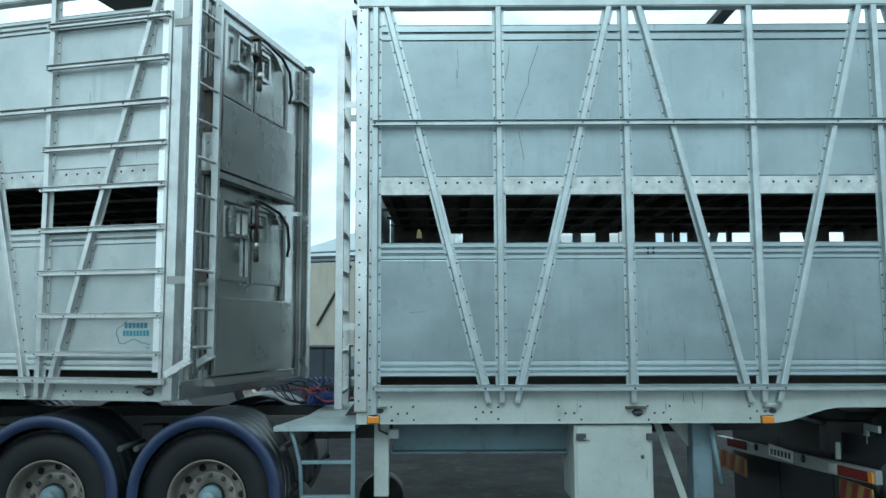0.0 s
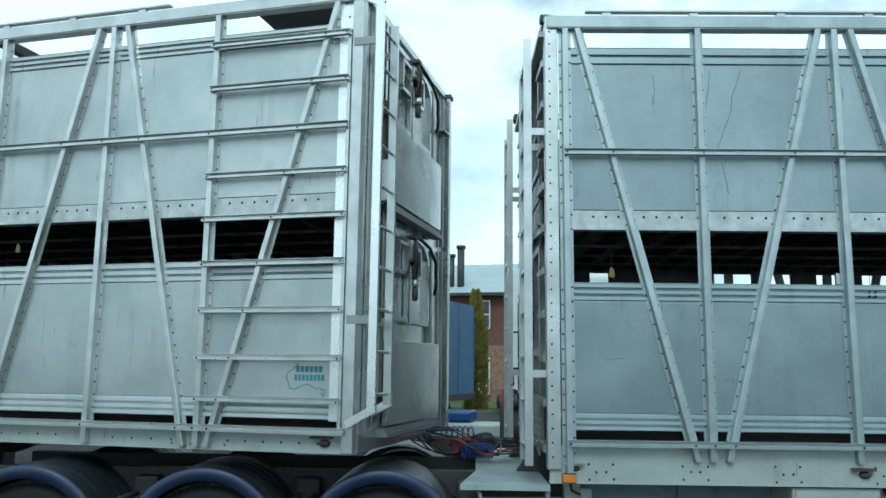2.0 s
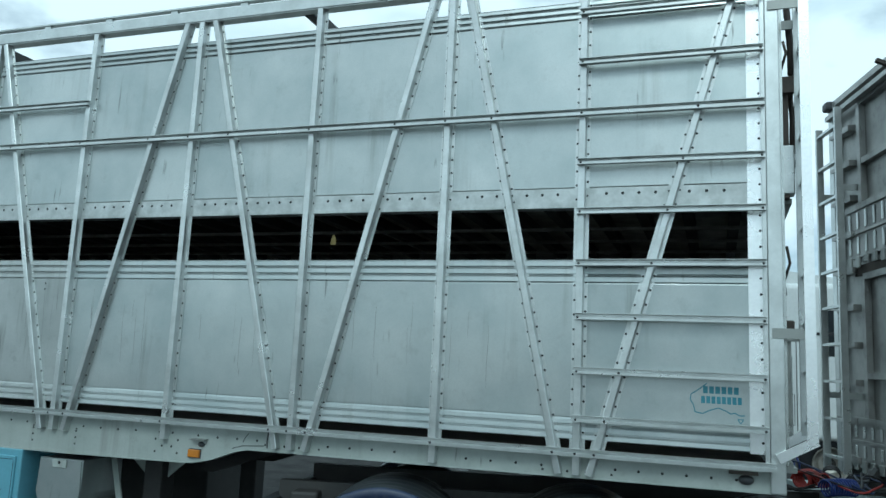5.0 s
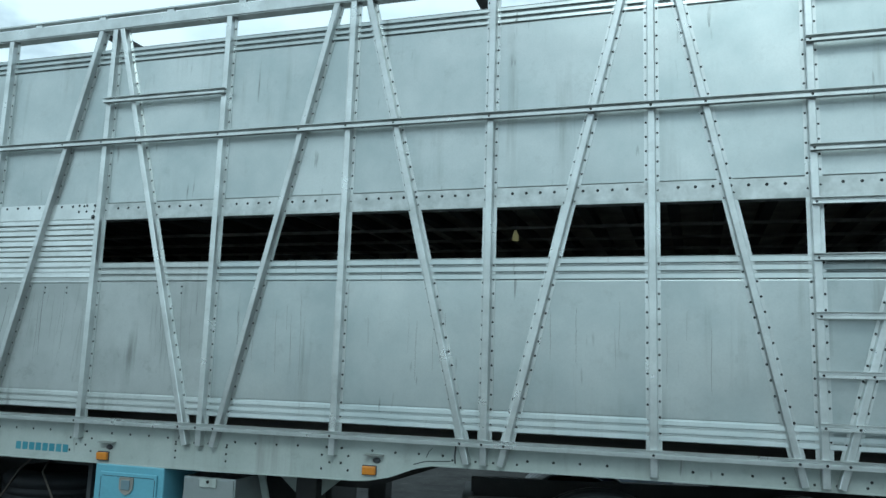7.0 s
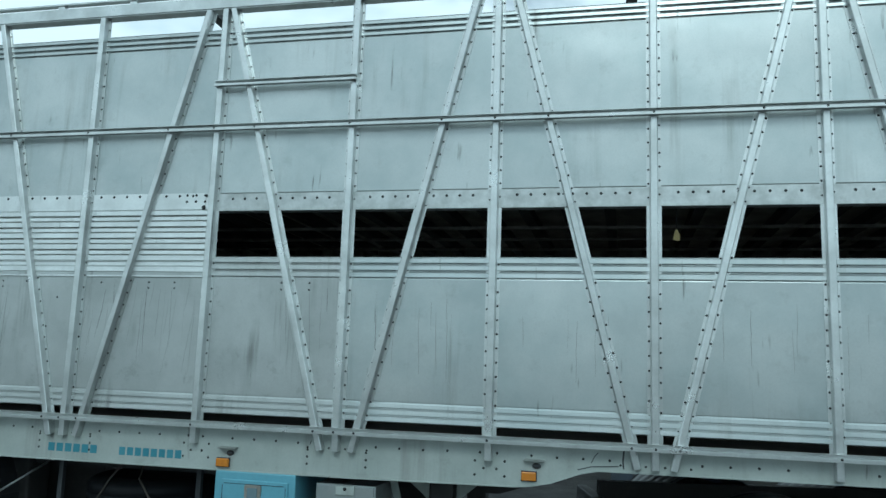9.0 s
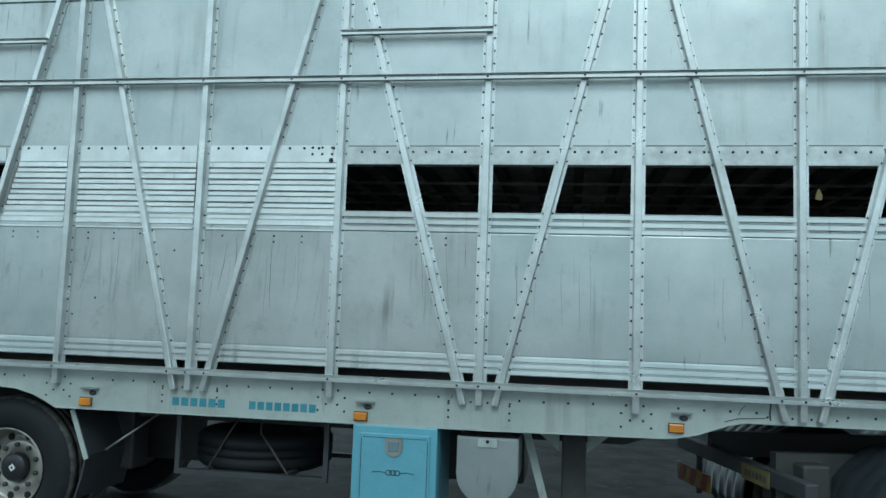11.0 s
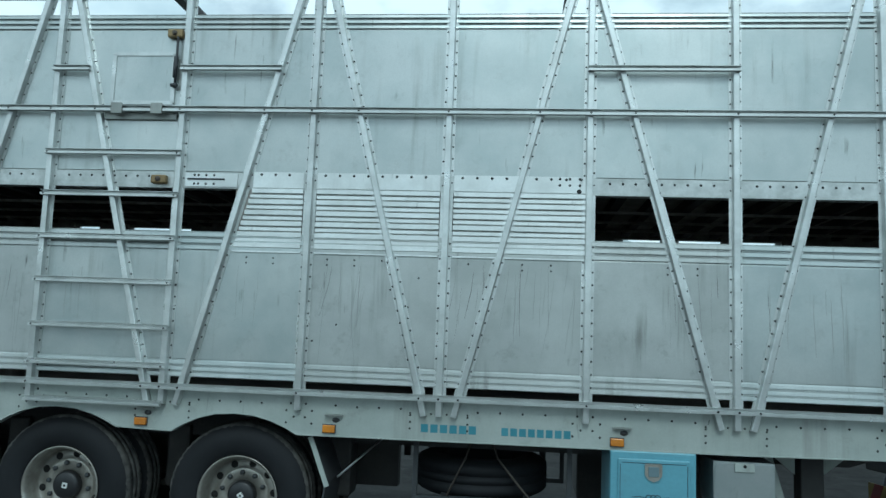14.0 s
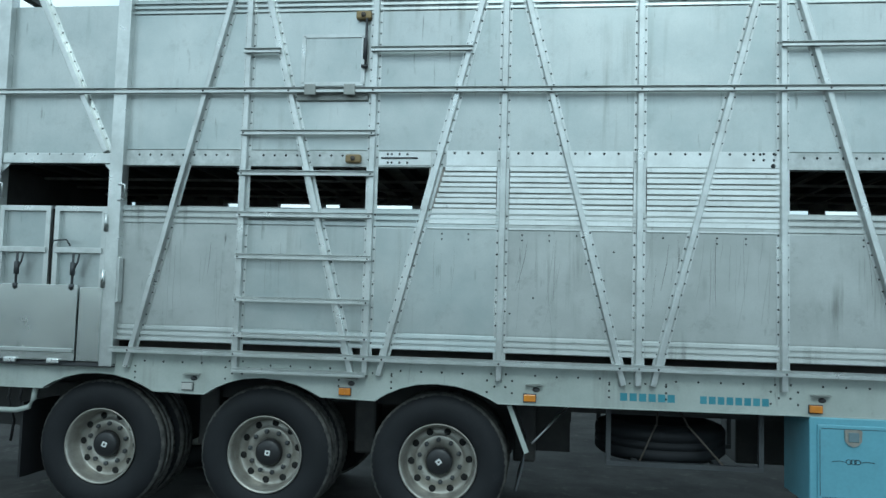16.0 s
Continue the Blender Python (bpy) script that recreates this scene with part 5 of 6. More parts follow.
def guard(parent, s, d0, d1, label="", face=None, back=None):
    """A half-round mudguard with a deep coloured face, a ribbed back and flat feet."""
    near = d0 < 1
    a0, a1 = (d0, d1) if near else (d1, d0)
    k = 1 if near else -1
    prof = [(0.490, a0), (0.562, a0 - 0.004 * k), (0.573, a0 + 0.006 * k), (0.577, a0 + 0.02 * k)]
    ribs = 5
    step = (abs(d1 - d0) - 0.06) / ribs
    for i in range(ribs):
        u = a0 + k * (0.03 + i * step)
        prof += [(0.570, u), (0.577, u + 0.3 * step * k), (0.577, u + 0.75 * step * k), (0.570, u + step * k)]
    prof += [(0.577, a1 - 0.02 * k), (0.577, a1), (0.560, a1), (0.562, a0 + 0.012 * k), (0.490, a0 + 0.010 * k)]
    bm = bmesh.new()
    n = 32
    rows = []
    for q in range(n + 1):
        a = radians(-6) + radians(192) * q / n
        rows.append([bm.verts.new((s + r * math.cos(a) * 0.975, d, 0.392 + r * math.sin(a) * 1.025)) for r, d in prof])
    for a, b in zip(rows, rows[1:]):
        for i in range(len(prof)):
            j = (i + 1) % len(prof)
            f = bm.faces.new((a[i], a[j], b[j], b[i]))
            f.smooth = True
            f.material_index = 0 if i < 3 or i > len(prof) - 3 else 1
    bm.faces.new(rows[0])
    bm.faces.new(rows[-1][::-1])
    g = part("mudguard", bm, face or MUDGUARD, parent, label)
    g.data.materials.append(back or GUARD_TOP)
    feet = soft_box(s + 0.49, s + 0.572, min(a0, a0 + 0.02 * k) - 0.006, max(a0, a0 + 0.02 * k), 0.30, 0.35, 0.006)
    part("guard_foot", feet, face or MUDGUARD, g)
    return g


for s in (-1.13, -2.31, -3.5):
    g = guard(lead_trailer, s, 0.03, 0.76, "navy-blue half-round mudguard")
    guard(lead_trailer, s, BW - 0.76, BW - 0.03, "navy-blue half-round mudguard")
for s in (-1.72, -2.9, -0.52):
    for k in (-0.06, 0.06):
        part("guard_tube", tube(bmesh.new(), [(s + k, 0.12, 0.73), (s + k, 0.75, 0.73)], 0.022, 10), DARK_STEEL, lead_trailer)

plat = bmesh.new()
deck_pts = [(-0.62, -0.02), (-0.035, -0.02), (-0.035, BW), (-0.46, BW), (-0.50, 0.70)]
a = [plat.verts.new((s, d, 0.905)) for s, d in deck_pts]
b = [plat.verts.new((s, d, 0.870)) for s, d in deck_pts]
for i in range(len(deck_pts)):
    j = (i + 1) % len(deck_pts)
    plat.faces.new((a[i], a[j], b[j], b[i]))
plat.faces.new(a)
plat.faces.new(b[::-1])
part("platform", plat, DECK, lead_trailer, "scuffed grey-green steel platform between the trailers")
st = part("step_ladder", bar(bmesh.new(), (-0.048, 0.02, 0.22), (-0.048, 0.02, 0.88), 0.03, 0.03, (0, 1, 0)), STEEL, lead_trailer)
part("stile", tube(bmesh.new(), [(-0.50, 0.02, 0.87), (-0.47, 0.02, 0.78), (-0.43, 0.02, 0.62), (-0.41, 0.02, 0.22)], 0.015, 8), STEEL, st)
for z in (0.645, 0.40, 0.24):
    part("step", soft_box(-0.42, -0.05, 0.0, 0.05, z - 0.012, z + 0.012, 0.004), STEEL, st)
part("support_post", soft_box(0.085, 0.195, 0.22, 0.30, 0.36, 0.91, 0.006), BEAM, lead_trailer)
plug = part("plug_box", soft_box(0.19, 0.27, 0.20, 0.24, 0.785, 0.855, 0.006), BEAM, lead_trailer)
plug.matrix_basis = Matrix.Translation((0.0, 0, 0.0))
part("plug_lead", tube(bmesh.new(), [(0.12, 0.19, 0.91), (0.13, 0.17, 0.85), (0.19, 0.19, 0.82)], 0.009, 6), BLACK, lead_trailer)
tank = part("belly_tank", soft_box(0.21, 1.60, 0.42, 0.95, 0.665, 0.92, 0.01), STEEL, lead_trailer, "blue-grey steel tank slung under the floor")
part("tank_rib", box(bmesh.new(), 0.90, 0.93, 0.395, 0.42, 0.67, 0.91), STEEL, tank)
part("tank_lip", soft_box(0.20, 1.60, 0.38, 0.95, 0.645, 0.664, 0.004), STEEL, tank)
lk = part("locker", soft_box(1.555, 2.13, 0.07, 0.62, 0.33, 0.90, 0.012), BEAM, lead_trailer, "grey-green steel locker with two latches")
part("locker_door", soft_box(1.575, 2.115, 0.058, 0.069, 0.35, 0.885, 0.005), BEAM, lk)
for s in (1.57, 2.08):
    part("locker_latch", soft_box(s, s + 0.07, 0.035, 0.057, 0.79, 0.84, 0.005), DARK_STEEL, lk)
part("latch_tail", tube(bmesh.new(), [(1.62, 0.035, 0.80), (1.66, 0.03, 0.80), (1.665, 0.03, 0.785)], 0.006, 6), RIM, lk)
part("keyhole", lathe(bmesh.new(), [(0.003, -0.006), (0.014, -0.004), (0.015, 0.002)], 12), DARK_STEEL, lk, m=pose(2.05, 0.057, 0.67))
leg = part("landing_leg", soft_box(2.47, 2.62, 0.24, 0.40, 0.12, 0.93, 0.012), STEEL, lead_trailer)
part("foot_plate", soft_box(2.40, 2.70, 0.17, 0.47, GZ, 0.0, 0.006), GRIME, leg)
part("inner_leg", soft_box(2.49, 2.60, 0.26, 0.38, GZ + 0.02, 0.2, 0.006), STEEL, leg)
part("crank_rod", tube(bmesh.new(), [(2.60, 0.20, 0.88), (2.66, 0.2, 0.45)], 0.018, 8), STEEL, leg)
part("leg_brace", bar(bmesh.new(), (2.22, 0.30, 0.90), (2.42, 0.30, 0.30), 0.012, 0.05, (1, 0, 0)), BEAM, lead_trailer)
part("leg_gusset", plate(bmesh.new(), [(2.28, 0.93), (2.47, 0.93), (2.47, 0.70)], 0.34, 0.35), BEAM, lead_trailer)
# rear bar under the rear trailer's nose
bar_r = part("rear_bar", soft_box(-4.36, -4.28, 0.25, BW - 0.25, 0.70, 0.80, 0.01), DARK_STEEL, lead_trailer)
part("number_plate", box(bmesh.new(), -4.366, -4.361, 0.66, 1.03, 0.685, 0.785), SHADED_YELLOW, bar_r, "yellow plate, shade put into its colour")
for k in range(6):
    part("plate_mark", box(bmesh.new(), -4.369, -4.3665, 0.70 + 0.05 * k, 0.73 + 0.05 * k, 0.715, 0.755), DARK_STEEL, bar_r)
def hazard_board(parent, c, axis_d, z, w=0.62, h=0.13):
    hb = part("hazard_board", soft_box(c - 0.012, c + 0.0, axis_d - w / 2, axis_d + w / 2, z - h / 2, z + h / 2, 0.003), YELLOW, parent, "red and yellow striped board")
    for k in range(3):
        d = axis_d - w / 2 + 0.02 + k * w / 3
        bm = bmesh.new()
        v = [bm.verts.new((c - 0.014, dd, zz)) for dd, zz in ((d + 0.06, z - h / 2), (d + 0.06 + w / 6, z - h / 2), (d + w / 6, z + h / 2), (d, z + h / 2))]
        v2 = [bm.verts.new((p.co.x + 0.0015, p.co.y, p.co.z)) for p in v]
        bm.faces.new(v)
        bm.faces.new(v2[::-1])
        for i in range(4):
            bm.faces.new((v[i], v2[i], v2[(i + 1) % 4], v[(i + 1) % 4]))
        part("red_stripe", bm, RED_PAINT, hb)
hazard_board(lead_trailer, -4.37, 1.80, 0.54)
hazard_board(lead_trailer, -4.37, 0.55, 0.54, 0.5)
for d in (0.6, 1.8):
    part("board_hanger", bar(bmesh.new(), (-4.33, d, 0.42), (-4.33, d, 0.72), 0.04, 0.02, (0, 1, 0)), DARK_STEEL, lead_trailer)


# ---- coiled air lines between the trailers ----
def coil(name, c, radius, length, turns, r, mat, yaw, label):
    bm = bmesh.new()
    pts = []
    n = turns * 14
    for k in range(n + 1):
        a = 2 * math.pi * k / 14
        u = length * (k / n - 0.5)
        pts.append((c[0] + u * math.cos(yaw) - radius * math.cos(a) * math.sin(yaw), c[1] + u * math.sin(yaw) + radius * math.cos(a) * math.cos(yaw),
                    c[2] + radius * math.sin(a) + 0.02 * math.cos(6 * u)))
    return part(name, tube(bm, pts, r, 6), mat, lead_trailer, label)


coil("air_coil", (-0.475, 1.27, 0.972), 0.055, 0.26, 11, 0.007, HOSE_BLUE, 0.4, "blue coiled air hose")
coil("air_coil", (-0.58, 1.62, 0.985), 0.06, 0.24, 7, 0.008, ORANGE, 0.9, "red coiled air hose")
coil("air_coil", (-0.42, 1.55, 1.03), 0.06, 0.30, 6, 0.006, BLACK, 1.2, "black coiled cable")
coil("air_coil", (-0.62, 2.05, 1.05), 0.06, 0.30, 6, 0.007, HOSE_BLUE, 0.2, "dark blue coiled hose")
coil("air_coil", (-0.52, 1.50, 1.00), 0.05, 0.22, 5, 0.007, RED_PAINT, 1.4, "dull red coiled hose")
for k in range(9):
    r2 = random.Random(k + 3)
    p = [(-1.24 + 0.02 * k, 2.25 - 0.06 * k, 1.18), (-1.05 + 0.1 * r2.random(), 1.9, 0.98 + 0.22 * r2.random()), (-0.85 + 0.3 * r2.random(), 1.4 + 0.3 * r2.random(), 0.93 + 0.25 * r2.random()),
         (-0.5 + 0.2 * r2.random(), 1.1 + 0.5 * r2.random(), 0.93 + 0.1 * r2.random()), (-0.25, 1.2 + 0.4 * r2.random(), 0.92 + 0.2 * r2.random()), (-0.02, 1.3 + 0.08 * k, 1.0)]
    fine = []
    for i in range(len(p) - 1):
        p0, p1, p2, p3 = [Vector(p[max(0, min(len(p) - 1, i + q))]) for q in (-1, 0, 1, 2)]
        for t in (0, 0.25, 0.5, 0.75):
            fine.append(0.5 * ((2 * p1) + (p2 - p0) * t + (2 * p0 - 5 * p1 + 4 * p2 - p3) * t * t + (3 * p1 - p0 - 3 * p2 + p3) * t ** 3))
    part("air_line", tube(bmesh.new(), fine, 0.007, 6), (BLACK, BLACK, MUDGUARD, BLACK, ORANGE)[k % 5], lead_trailer)
part("coupling_block", soft_box(-1.32, -1.16, 2.0, 2.2, 1.12, 1.3, 0.02), DARK_STEEL, lead_trailer)

# scratches and runs on the sheets
def scratch(parent, pts, w=0.004, d=PANEL):
    bm = bmesh.new()
    for (s0, z0), (s1, z1) in zip(pts, pts[1:]):
        bar(bm, (s0, d - 0.0004, z0), (s1, d - 0.0004, z1), 0.0012, w, (1, 0, 0.01))
    return part("scratch", bm, DARK_STEEL, parent)


scratch(lead_trailer, [(1.34, 3.76), (1.31, 3.66), (1.27, 3.56), (1.26, 3.45), (1.21, 3.33), (1.17, 3.22), (1.15, 3.17)], 0.0035)
scratch(lead_trailer, [(1.12, 3.75), (1.11, 3.62), (1.08, 3.48), (1.07, 3.38)], 0.003)
scratch(lead_trailer, [(0.72, 3.72), (0.73, 3.6), (0.72, 3.5)], 0.0025)
scratch(lead_trailer, [(1.18, 3.08), (1.20, 2.98), (1.22, 2.86)], 0.003)
scratch(lead_trailer, [(0.35, 1.72), (0.48, 1.728)], 0.002)
STREAK = surface("grey_run_mark", (0.29, 0.30, 0.29), (0.34, 0.35, 0.34), rough=0.6, bump=0)
STREAK_DARK = surface("dark_run_mark", (0.11, 0.11, 0.10), (0.17, 0.17, 0.16), rough=0.6, bump=0)


def run_mark(parent, s, z_top, length, lean, w, mat, seed):
    """A thin wandering run of dirty water, tapered to both ends."""
    r = random.Random(seed)
    bm = bmesh.new()
    n = max(int(length / 0.045), 3)
    x, prev = s, None
    for k in range(n + 1):
        u = k / n
        x += lean * length / n * (0.5 + u) + r.uniform(-0.0035, 0.0035)
        half = w / 2 * (0.25 + 1.5 * u * (1 - u) * r.uniform(0.6, 1.3))
        z = z_top - length * u
        row = [bm.verts.new((x - half, PANEL - 0.0006, z)), bm.verts.new((x + half, PANEL - 0.0006, z))]
        if prev:
            bm.faces.new((prev[0], prev[1], row[1], row[0]))
        prev = row
    return part("run_mark", bm, mat, parent)


rnd = random.Random(21)
# stretches of dirty runs: from, to, top, drop, lean, how many
for k, (x0, x1, top, drop, lean, count) in enumerate((
        (-9.72, -9.24, 2.20, 0.42, -0.10, 17), (-10.10, -9.85, 2.18, 0.45, -0.12, 7), (-11.05, -10.62, 2.17, 0.5, -0.22, 11), (-13.95, -13.25, 2.17, 0.55, -0.04, 13),
        (-8.62, -8.25, 2.17, 0.4, 0.03, 9), (-8.05, -7.4, 2.17, 0.42, 0.02, 9), (-7.0, -6.4, 2.12, 0.35, 0.0, 6), 
        (-5.9, -4.6, 2.1, 0.3, 0.0, 7), (-12.0, -11.5, 2.15, 0.4, -0.05, 5), (-13.0, -12.4, 2.1, 0.35, 0.0, 6), (-10.05, -9.5, 2.52, 0.16, 0.0, 7))):
    for i in range(count):
        run_mark(rear_trailer, loc(rnd.uniform(x0, x1)), top - rnd.uniform(0, 0.18) * (1 if drop > 0.2 else 0.2), drop * rnd.uniform(0.35, 1.35), lean * rnd.uniform(-0.5, 1.4), rnd.uniform(0.002, 0.007),
                 STREAK_DARK if rnd.random() < 0.22 else STREAK, 100 * k + i)
for k, (s0, s1, top, drop, count) in enumerate(((0.3, 0.9, 2.08, 0.5, 5), (1.2, 1.9, 2.08, 0.5, 8), (2.1, 2.8, 2.08, 0.5, 5), (2.2, 2.85, 3.76, 0.3, 6), (1.1, 1.9, 3.74, 0.3, 4), (3.0, 3.8, 2.05, 0.4, 4))):
    for i in range(count):
        run_mark(lead_trailer, rnd.uniform(s0, s1), top - rnd.uniform(0, 0.2), drop * rnd.uniform(0.3, 1.1), rnd.uniform(-0.06, 0.06), rnd.uniform(0.002, 0.006), STREAK, 3000 + 100 * k + i)
for x, z in ((-11.62, 2.185), (-11.42, 2.185), (-11.02, 2.185), (-10.82, 2.185), (-10.62, 2.185), (-10.0, 2.18), (-9.62, 2.185), (-9.42, 2.185), (-8.62, 2.19), (-8.42, 2.19),
             (-10.55, 1.98), (-10.42, 1.86), (-10.93, 1.72), (-11.1, 1.60), (-10.35, 2.07), (-11.22, 1.42)):
    rivet(A.riv, loc(x), PANEL, z, 0.008)
for x in (-11.62, -11.42, -11.02, -10.82, -9.62, -9.42, -8.62, -8.42):
    rivet(A.riv, loc(x), PANEL, 2.145, 0.0075)
for x in (-9.37, -9.30, -9.23):
    for z in (2.80, 2.755):
        rivet(A.riv, loc(x), PANEL - 0.012, z, 0.0105)
rivet(A.riv, loc(-9.235), PANEL - 0.014, 2.712, 0.018)
scratch(rear_trailer, [(loc(-6.372), 1.105), (loc(-6.376), 1.15), (loc(-6.37), 1.21)], 0.010)
scratch(rear_trailer, [(loc(-6.64), 1.085), (loc(-6.56), 1.108), (loc(-6.49), 1.112), (loc(-6.40), 1.118)], 0.006)
scratch(rear_trailer, [(loc(-6.56), 1.13), (loc(-6.54), 1.17), (loc(-6.52), 1.19)], 0.005)
scratch(rear_trailer, [(loc(-8.35), 1.14), (loc(-8.34), 1.17)], 0.004)
scratch(lead_trailer, [(2.42, 1.13), (2.44, 1.05)], 0.004, PANEL - 0.004)
scratch(lead_trailer, [(2.50, 1.135), (2.49, 1.0)], 0.003, PANEL - 0.004)
scratch(lead_trailer, [(2.36, 1.12), (2.355, 1.06)], 0.003, PANEL - 0.004)
for s, z in ((2.13, 2.19), (2.17, 2.19), (2.13, 2.16), (2.17, 2.16)):
    rivet(B.riv, s, PANEL - 0.012, z, 0.010)
part("slot_bracket", soft_box(1.92, 2.02, 0.052, 0.08, 2.239, 2.315, 0.004), ALU_POST, lead_trailer)
TAG = surface("yellow_plastic_tag", (0.22, 0.17, 0.05), rough=0.5, bump=0)


def hang_tag(parent, s, d, z, k=0.6):
    bm = plate(bmesh.new(), [(s - 0.035 * k, z), (s + 0.03 * k, z - 0.005), (s + 0.035 * k, z + 0.05 * k), (s + 0.005, z + 0.11 * k), (s - 0.008, z + 0.11 * k), (s - 0.03 * k, z + 0.05 * k)], d, d + 0.005)
    part("hanging_tag", bm, TAG, parent, "yellow plastic tag on a wire")
    part("tag_wire", tube(bmesh.new(), [(s, d + 0.003, z + 0.11 * k), (s, d + 0.003, z + 0.40)], 0.0018, 5), DARK_STEEL, parent)


hang_tag(lead_trailer, 0.425, 0.16, 2.29)
hang_tag(lead_trailer, 2.95, 1.6, 2.33)
hang_tag(rear_trailer, loc(-6.05), 0.17, 2.495)

# the last short rungs and the framing's rivet heads
A.finish()
B.finish()


# ---- the prime mover's tail, ahead of the lead trailer ----
GUARD_GREY = surface("grey_plastic_guard", (0.11, 0.125, 0.12), (0.07, 0.08, 0.08), rough=0.35, dirt=0.3)
mover = thing("prime_mover", pose(BX, BY, 0, 0, 0, B_YAW), "tail of a dark truck chassis with lamps under the trailer nose", "truck")
for d in (0.78, BW - 0.78):
    part("chassis_rail", soft_box(3.72, 7.4, d - 0.04, d + 0.04, 0.58, 0.84, 0.008), GRIME, mover)
rb = part("rear_bar", bar(bmesh.new(), (3.80, 0.14, 0.50), (3.37, 2.30, 0.475), 0.06, 0.10, (0, 0, 1)), ALU_DULL, mover, "grey rear bar")
ux = (3.37 - 3.80) / 2.16
for d0, d1, mat, nm in ((0.20, 0.52, RED, "tail_lamp"), (0.15, 0.195, AMBER, "side_lamp"), (0.53, 0.62, CLEAR, "reverse_lamp"), (1.78, 2.08, RED, "tail_lamp")):
    s_at = lambda d: 3.80 + (d - 0.14) * ux - 0.036
    part(nm, bar(bmesh.new(), (s_at(d0), d0, 0.497), (s_at(d1), d1, 0.495), 0.02, 0.075, (0, 0, 1)), mat, rb)
part("number_plate", bar(bmesh.new(), (3.80 + 0.94 * ux - 0.034, 1.08, 0.50), (3.80 + 1.28 * ux - 0.034, 1.42, 0.52), 0.006, 0.10, (0, 0, 1)), WHITE, rb)
for k in range(6):
    d = 1.11 + 0.05 * k
    part("plate_mark", bar(bmesh.new(), (3.80 + (d - 0.14) * ux - 0.038, d, 0.505), (3.80 + (d - 0.11) * ux - 0.038, d + 0.03, 0.505), 0.003, 0.05, (0, 0, 1)), DARK_STEEL, rb)
for d in (0.95, 1.62):
    part("bar_knob", lathe(bmesh.new(), [(0.004, -0.02), (0.03, -0.015), (0.034, 0.0)], 12), BLACK, rb, m=pose(3.80 + (d - 0.14) * ux - 0.03, d, 0.51, 0, 0, -90))
hazard_board(mover, 3.74, 0.36, 0.345, 0.5, 0.15)
hazard_board(mover, 3.40, 2.02, 0.31, 0.72, 0.17)
for s in (4.46, 5.80):
    w = again("wheel", DRUM, mover, pose(s, 0.12, 0.37), "dual drive wheel")
    again("tyre", TYRE, w)
    again("tyre", TYRE, w, pose(0, 0.335, 0))
    again("rim", RIMM, w)
    m = Matrix.Translation((s, BW - 0.12, 0.37)) @ Matrix.Rotation(math.pi, 4, "Z")
    far = again("wheel", DRUM, mover, m)
    again("tyre", TYRE, far)
    guard(mover, s, 0.05, 0.78, "grey plastic half-round mudguard", GUARD_GREY, GUARD_GREY)
part("turntable", lathe(bmesh.new(), [(0.05, -0.05), (0.48, -0.05), (0.5, -0.02), (0.5, 0.03), (0.05, 0.05)], 32), GRIME, mover, m=pose(4.9, BW / 2, 0.94, 90, 0, 0))
# Added dark box that blocks light and view through the truck's underside.
part("gearbox_mass", soft_box(3.95, 7.2, 0.86, BW - 0.86, 0.15, 0.9, 0.05), GRIME, mover)
# Flaps carried across the full width to stand in for deep shadow underneath.
for d0, d1 in ((0.14, 0.86), (0.87, 1.58), (1.59, 2.34)):
    part("mud_flap", bar(bmesh.new(), (3.99 + ux * d0, d0, 0.33), (3.99 + ux * d1, d1, 0.33), 0.015, 0.86, (0, 0, 1)), BLACK, mover)
part("light_tab", bar(bmesh.new(), (3.74, 0.62, 0.56), (3.74, 0.62, 0.69), 0.02, 0.035, (1, 0, 0)), BEAM, mover)
part("light_bracket", bar(bmesh.new(), (3.90, 0.50, 0.83), (3.90, 0.28, 0.83), 0.02, 0.05, (0, 0, 1)), BEAM, mover)
part("light_bracket", bar(bmesh.new(), (3.90, 0.475, 0.80), (3.90, 0.475, 0.70), 0.02, 0.05, (0, 1, 0)), BEAM, mover)
part("cross_member", soft_box(3.66, 3.8, 0.75, BW - 0.75, 0.6, 0.82, 0.01), GRIME, mover)


# ---- white truck parked beyond the gap ----
CAB = surface("white_cab_paint", (0.74, 0.76, 0.75), (0.68, 0.70, 0.69), rough=0.22, dirt=0.06, bump=0.01)
GLASS = surface("tinted_cab_glass", (0.01, 0.012, 0.014), rough=0.08, bump=0, spec=0.8)
truck = thing("parked_truck", pose(-3.52, 15.6, -0.08), "white truck with sleeper cab parked in the yard", "truck")
part("cab_body", soft_box(0.0, 3.4, 0.0, 2.4, 0.85, 3.58, 0.10, 4), CAB, truck, "white sleeper cab")
fair = bmesh.new()
plate(fair, [(0.02, 3.52), (2.9, 3.52), (2.2, 3.66), (1.05, 3.84), (0.3, 3.92), (0.02, 3.90)], 0.10, 2.3)
bmesh.ops.bevel(fair, geom=fair.edges[:], offset=0.04, segments=2, affect="EDGES")
part("roof_fairing", fair, CAB, truck)
ext = bmesh.new()
plate(ext, [(-0.60, 1.42), (-0.10, 1.25), (-0.10, 3.62), (-0.20, 3.66), (-0.60, 3.70)], 0.20, 0.26)
part("side_extender", ext, CAB, truck, "white side fairing with a slanted lower edge")
part("exhaust_stack", tube(bmesh.new(), [(-0.27, -0.02, 1.15), (-0.27, -0.02, 3.0), (-0.24, -0.02, 3.16), (-0.10, -0.02, 3.2)], 0.03, 8), BLACK, truck)
